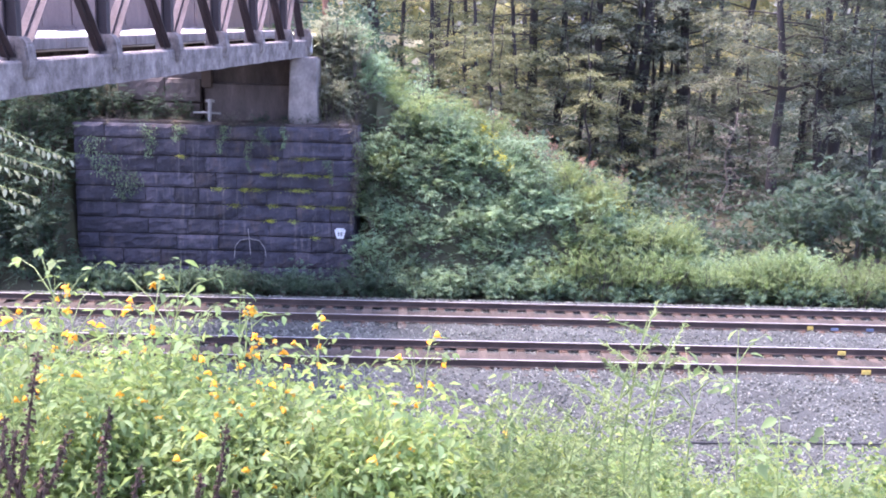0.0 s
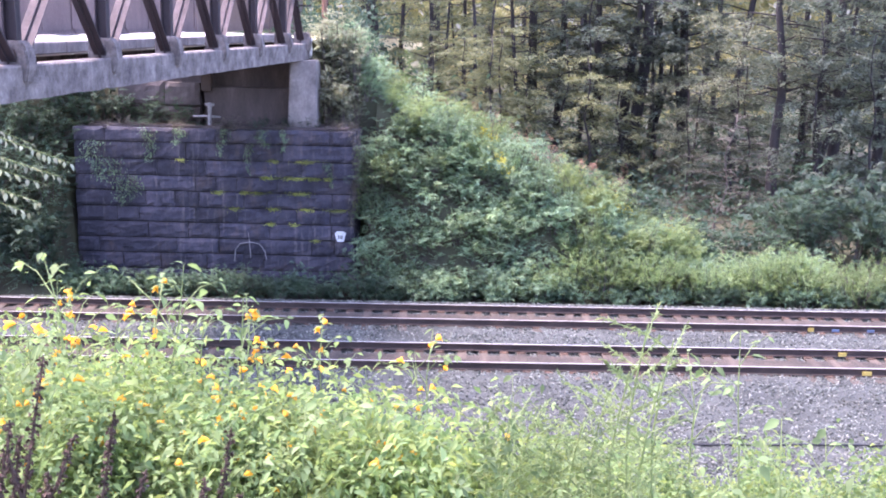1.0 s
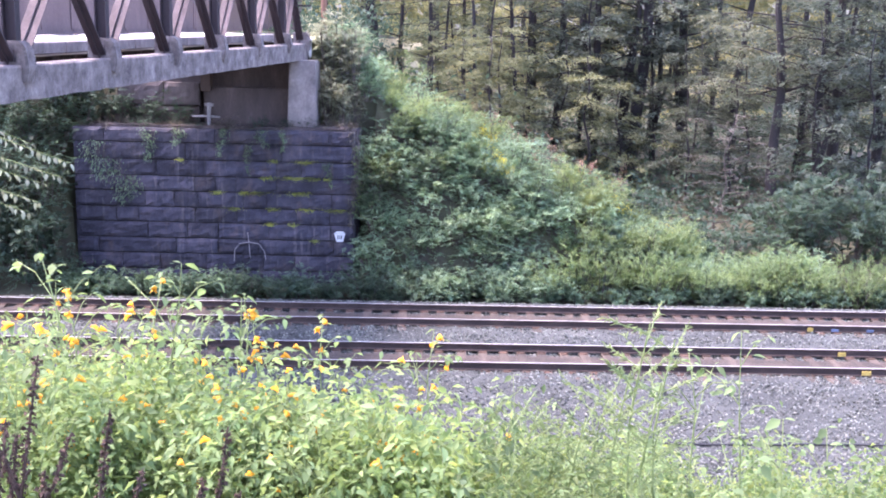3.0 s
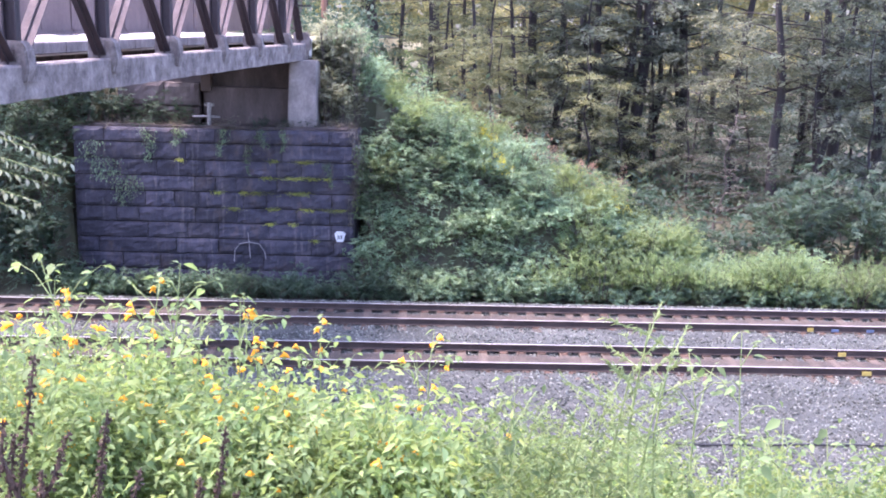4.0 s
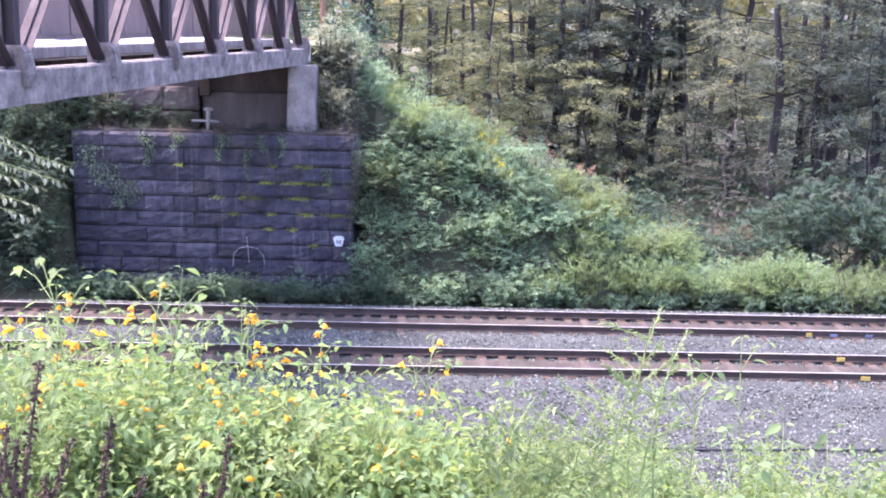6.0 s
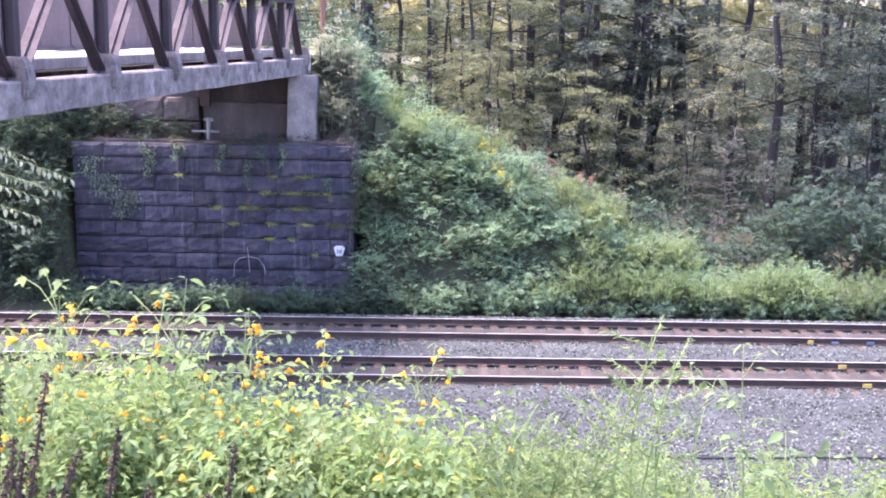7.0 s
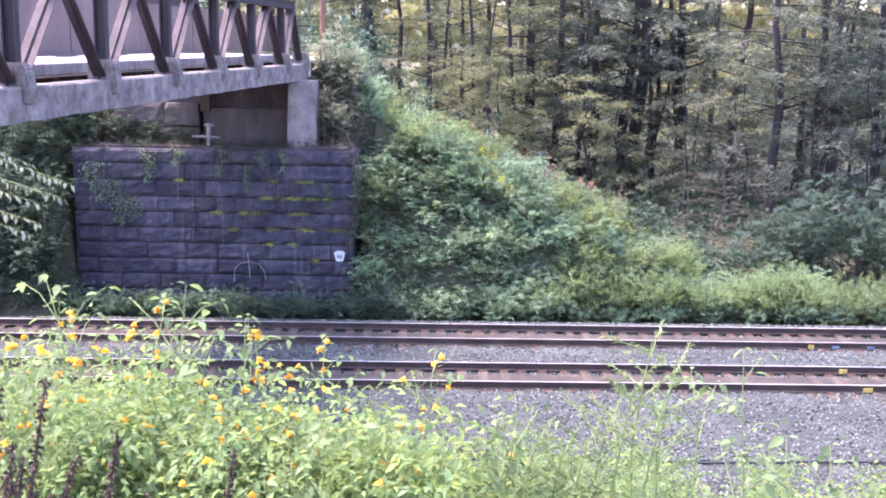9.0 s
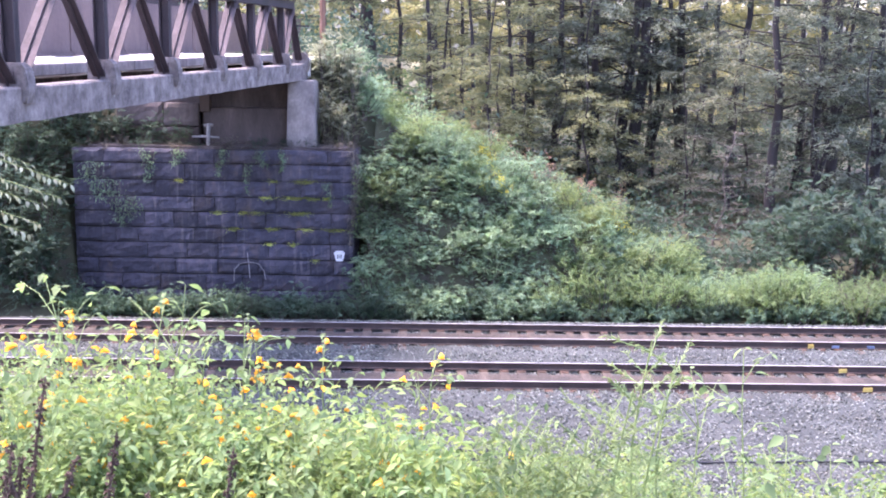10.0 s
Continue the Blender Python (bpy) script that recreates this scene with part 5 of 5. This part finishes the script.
HEIGHTS = (0.5, 0.5, 0.75, 0.75, 0.75, 1.05, 1.05, 1.05)
BLOOMS = (2, 0, 6, 4, 0, 10, 7, 0)
detailed = [make_jewelweed(500 + i, h, True, b) for i, (h, b) in enumerate(zip(HEIGHTS, BLOOMS))]
filler = [make_jewelweed(520 + i, h, False, b) for i, (h, b) in enumerate(zip(HEIGHTS, (1, 0, 4, 2, 0, 7, 5, 0)))]


def set_plants(kinds, rows, rng):
    """Every plant takes the kind whose height suits its place best."""
    used, made = set(), []
    for px, py, d in rows:
        x, top = at_view(px, py, d)
        g = ground_z(x, d)
        need = max(0.3, top - g)
        pick = sorted(range(len(kinds)), key=lambda i: abs(HEIGHTS[i] - need) + 0.2 * rng.random() + (0.5 if px > 900 and BLOOMS[i] > 1 else 0.0))
        k = pick[0]
        s = max(0.7, min(1.2, need / HEIGHTS[k]))
        m = pose(x, d, g, rng.uniform(-5, 5), rng.uniform(-5, 5), rng.uniform(0, 360)) @ Matrix.Scale(s, 4)
        if k in used:
            ob = copy_thing(kinds[k], m)
        else:
            used.add(k)
            ob = kinds[k]
        ob.matrix_basis = m
        made.append(ob)
    for k, ob in enumerate(kinds):
        if k not in used:
            for o in (*ob.children_recursive, ob):
                bpy.data.objects.remove(o)
    return made


rows = []
for i in range(46):
    px = RNG.uniform(-60, 1640) if i % 3 else RNG.uniform(-60, 800)
    rows.append((px, lerp_table(CREST, px) + RNG.uniform(-15, 170), RNG.uniform(2.5, 3.9)))
# single tall tips above the rest
rows += [(95, 488, 3.0), (60, 540, 3.2), (235, 530, 3.4), (150, 560, 3.0), (350, 585, 3.1), (410, 565, 3.5), (500, 640, 3.3), (620, 665, 3.5), (262, 500, 3.1), (395, 548, 3.3), (440, 600, 3.2), (585, 608, 3.3), (775, 638, 3.2), (20, 575, 2.8), (180, 575, 3.2),
         (320, 560, 3.4), (1385, 622, 3.0), (1280, 668, 3.1), (930, 715, 3.4), (1520, 795, 3.0), (1440, 770, 2.8), (660, 690, 3.3), (740, 660, 3.4)]
tall_tips = set_plants(detailed, rows, RNG)[46:58]
rows = []
for i in range(165):
    px = RNG.uniform(-100, 1680) if i % 4 else RNG.uniform(-100, 700)
    rows.append((px, lerp_table(CREST, px) + 15 + 200 * RNG.random(), RNG.uniform(2.7, 4.6)))
for i in range(34):
    px = RNG.uniform(-120, 950)
    rows.append((px, max(lerp_table(CREST, px) + 50, RNG.uniform(690, 850)), RNG.uniform(2.55, 3.0)))
set_plants(filler, rows, RNG)


def build_near_grass():
    """Rough grass over the near bank, under and round the flowers."""
    rng = np.random.default_rng(61)
    n = 16000
    x, y = rng.uniform(-6.5, 6.5, n), rng.uniform(-2.5, 12.5, n)
    keep = (np.hypot(x, y) > 0.7)
    x, y = x[keep], y[keep]
    at = np.array([(a, b, ground_z(a, b) - 0.01) for a, b in zip(x, y)])
    along = rng.normal(size=(len(x), 3)) * 0.35 + np.array([0, 0, 1.0])
    v, t = leaves(rng, at, along, 0.17, 0.09, fold=0.1, jitter=0.2)
    tagged(new("rough_grass", tri_mesh("rough_grass", v, t, M_HERB)), "rough green grass on the near bank under the flowers", "grass", kind="stuff")


build_near_grass()
# ---------------------------------------------------------------- other near plants
def make_ragweed(px, py, d, seed):
    """Upright weed with finely cut, feathery leaves."""
    x, top = at_view(px, py, d)
    g = ground_z(x, d)
    h = top - g
    rr = random.Random(seed)
    rng = np.random.default_rng(seed)
    ob = tagged(new("ragweed"), "feathery grey-green ragweed standing on the bank", "weeds")
    ob.matrix_basis = pose(x, d, g)
    main = [Vector((0.02 * math.sin(k), 0.02 * math.cos(k * 1.3), h * k / 7 - (0.05 if k == 0 else 0))) for k in range(8)]
    tubes, at, along = [tube(main, [0.006 - 0.0006 * k for k in range(8)], 5)], [], []
    for i in range(26):
        f = 0.2 + 0.8 * i / 26
        k = min(6.99, f * 7)
        p = main[int(k)].lerp(main[int(k) + 1], k - int(k))
        a = i * 2.4
        ln = rr.uniform(0.10, 0.2) * (1.15 - 0.45 * f)
        dv = Vector((math.cos(a), math.sin(a), rr.uniform(0.35, 0.9)))
        e = p + dv * ln
        tubes.append(tube([p, e], [0.002, 0.001], 4))
        for j in range(34):
            at.append(p.lerp(e, rr.uniform(0.2, 1.0)))
            along.append((dv + Vector((rr.gauss(0, 0.7), rr.gauss(0, 0.7), rr.gauss(0, 0.4)))).normalized())
    child("stalkwork", mesh_of("stalkwork", *join_tubes(tubes), M_STEM), ob)["kind"] = "stuff"
    v, t = leaves(rng, np.array(at), np.array(along), 0.019, 0.20, jitter=0.25)
    child("foliage", tri_mesh("foliage", v, t, M_MEADOW), ob)["kind"] = "stuff"


for i, (px, py, d) in enumerate(((1158, 606, 2.7), (1205, 640, 2.8), (1128, 700, 2.7), (1185, 720, 2.6), (1090, 745, 3.0), (960, 775, 2.9), (1010, 800, 2.8), (880, 770, 3.0), (915, 790, 2.7), (1050, 790, 2.7))):
    make_ragweed(px, py, d, 700 + i)


def make_dock(px, py, d, seed):
    """Dead dock: dark brown stalk thick with seed."""
    x, top = at_view(px, py, d)
    g = ground_z(x, d)
    h = top - g
    rr = random.Random(seed)
    rng = np.random.default_rng(seed)
    ob = tagged(new("dock_stalk"), "dead dark brown dock stalk thick with seed", "dead plant", group="dead dock stalks")
    ob.matrix_basis = pose(x - 0.14 * h, d, g, 0, 8 + rr.uniform(-3, 4), 0)
    tubes, at, along = [], [], []
    for k in range(5):
        side = (k % 2 * 2 - 1) * (k > 0)
        o = Vector((0, 0, h * (0.30 + 0.09 * k) * (k > 0)))
        e = Vector((side * rr.uniform(0.035, 0.10), rr.uniform(-0.04, 0.04) * (k > 0), h * (1 if k == 0 else rr.uniform(0.62, 0.90))))
        bow = o.lerp(e, 0.5) + Vector((side * 0.02, 0, 0))
        tubes.append(tube([o - Vector((0, 0, 0.05 * (k == 0))), bow, e], [0.006, 0.0045, 0.002], 5))
        whorls = int((e - o).length / 0.013)
        for w in range(whorls):
            f = 0.12 + 0.88 * w / whorls
            p = o.lerp(bow, f * 2) if f < 0.5 else bow.lerp(e, f * 2 - 1)
            for j in range(rr.randrange(5, 10)):
                at.append(p + Vector((rr.gauss(0, 0.0035), rr.gauss(0, 0.0035), rr.gauss(0, 0.0025))))
                along.append((rr.gauss(0, 1), rr.gauss(0, 1), rr.uniform(-0.5, 0.3)))
    child("stalkwork", mesh_of("stalkwork", *join_tubes(tubes), M_SEED), ob)["kind"] = "stuff"
    v, t = leaves(rng, np.array(at), np.array(along), 0.0105, 0.85, fold=0.6, jitter=0.3)
    child("seed", tri_mesh("seed", v, t, M_SEED), ob)["kind"] = "stuff"
    return ob


docks = [make_dock(*r, 720 + i) for i, r in enumerate(((26, 668, 2.15), (-4, 690, 2.25), (170, 778, 2.2), (395, 812, 2.4)))]


def make_branch_tree():
    """Slender sapling on the bank whose leafy boughs reach in beside the bridge."""
    d = 7.2
    ob = tagged(new("sapling"), "slender sapling with pale drooping leaves at the bank's edge", "tree")
    x0 = -4.0
    g = ground_z(x0, d)
    ob.matrix_basis = pose(x0, d, g)
    rr = random.Random(9)
    def local(px, py):
        x, z = at_view(px, py, d)
        return Vector((x - x0, rr.uniform(-0.2, 0.2), z - g))
    top = Vector((0.2, 0, 4.2))
    trunk = [Vector((0, 0, -0.2)), Vector((0.05, 0, 1.4)), Vector((0.1, 0.05, 2.8)), top]
    child("trunk", mesh_of("trunk", *tube(trunk, [0.05, 0.04, 0.03, 0.008], 7), M_BARK, smooth=True), ob)
    big = blade_mesh("leaf", 0.060, 0.028, M_PALE, 0.3)
    for px, py, a in ((118, 322, 0.3), (112, 345, 0.1), (78, 385, -0.1), (40, 290, 0.2), (20, 420, 0), (60, 360, 0)):
        e = local(px, py)
        s = Vector((0.08, 0, e.z + 0.12 + 0.4 * a))
        mid = s.lerp(e, 0.55) + Vector((0, 0, 0.12))
        child("bough", mesh_of("bough", *tube([s, mid, e], [0.004, 0.003, 0.0015], 5), M_STEM), ob)
        for k in range(26):
            f = 0.35 + 0.65 * k / 25
            p = s.lerp(mid, f * 2) if f < 0.5 else mid.lerp(e, (f - 0.5) * 2)
            m = Matrix.Translation(p) @ Euler((rr.gauss(0, 0.3), rr.uniform(0.3, 1.3), (0.9 if k % 2 else -0.9) + rr.gauss(0, 0.7))).to_matrix().to_4x4() @ Matrix.Scale(rr.uniform(0.75, 1.2), 4)
            child("leaf", big, ob, m)


make_branch_tree()


# ---------------------------------------------------------------- what stirs
def motions():
    """The tallest near stalks lean a little in the air and come back."""
    table = [(0.0, -0.35), (1.0, 0.05), (1.5, 0.15), (2.5, -0.5), (4.0, -1.3), (5.0, -1.5), (5.5, -1.2), (7.0, 0.1), (8.0, 0.0), (9.0, -0.03), (10.0, -0.15)]
    stirred = [(ob, 1.0) for ob in docks] + [(ob, 0.7 if ob.location.x < -0.6 else 0.35) for ob in tall_tips]
    for ob, amount in stirred:
        base = ob.matrix_basis.copy()
        at, turn = base.to_translation(), base.to_quaternion().to_matrix().to_4x4()
        walk(ob, [(t, Matrix.Translation(at) @ Matrix.Rotation(radians(a * amount), 4, "Y") @ turn) for t, a in table])


motions()
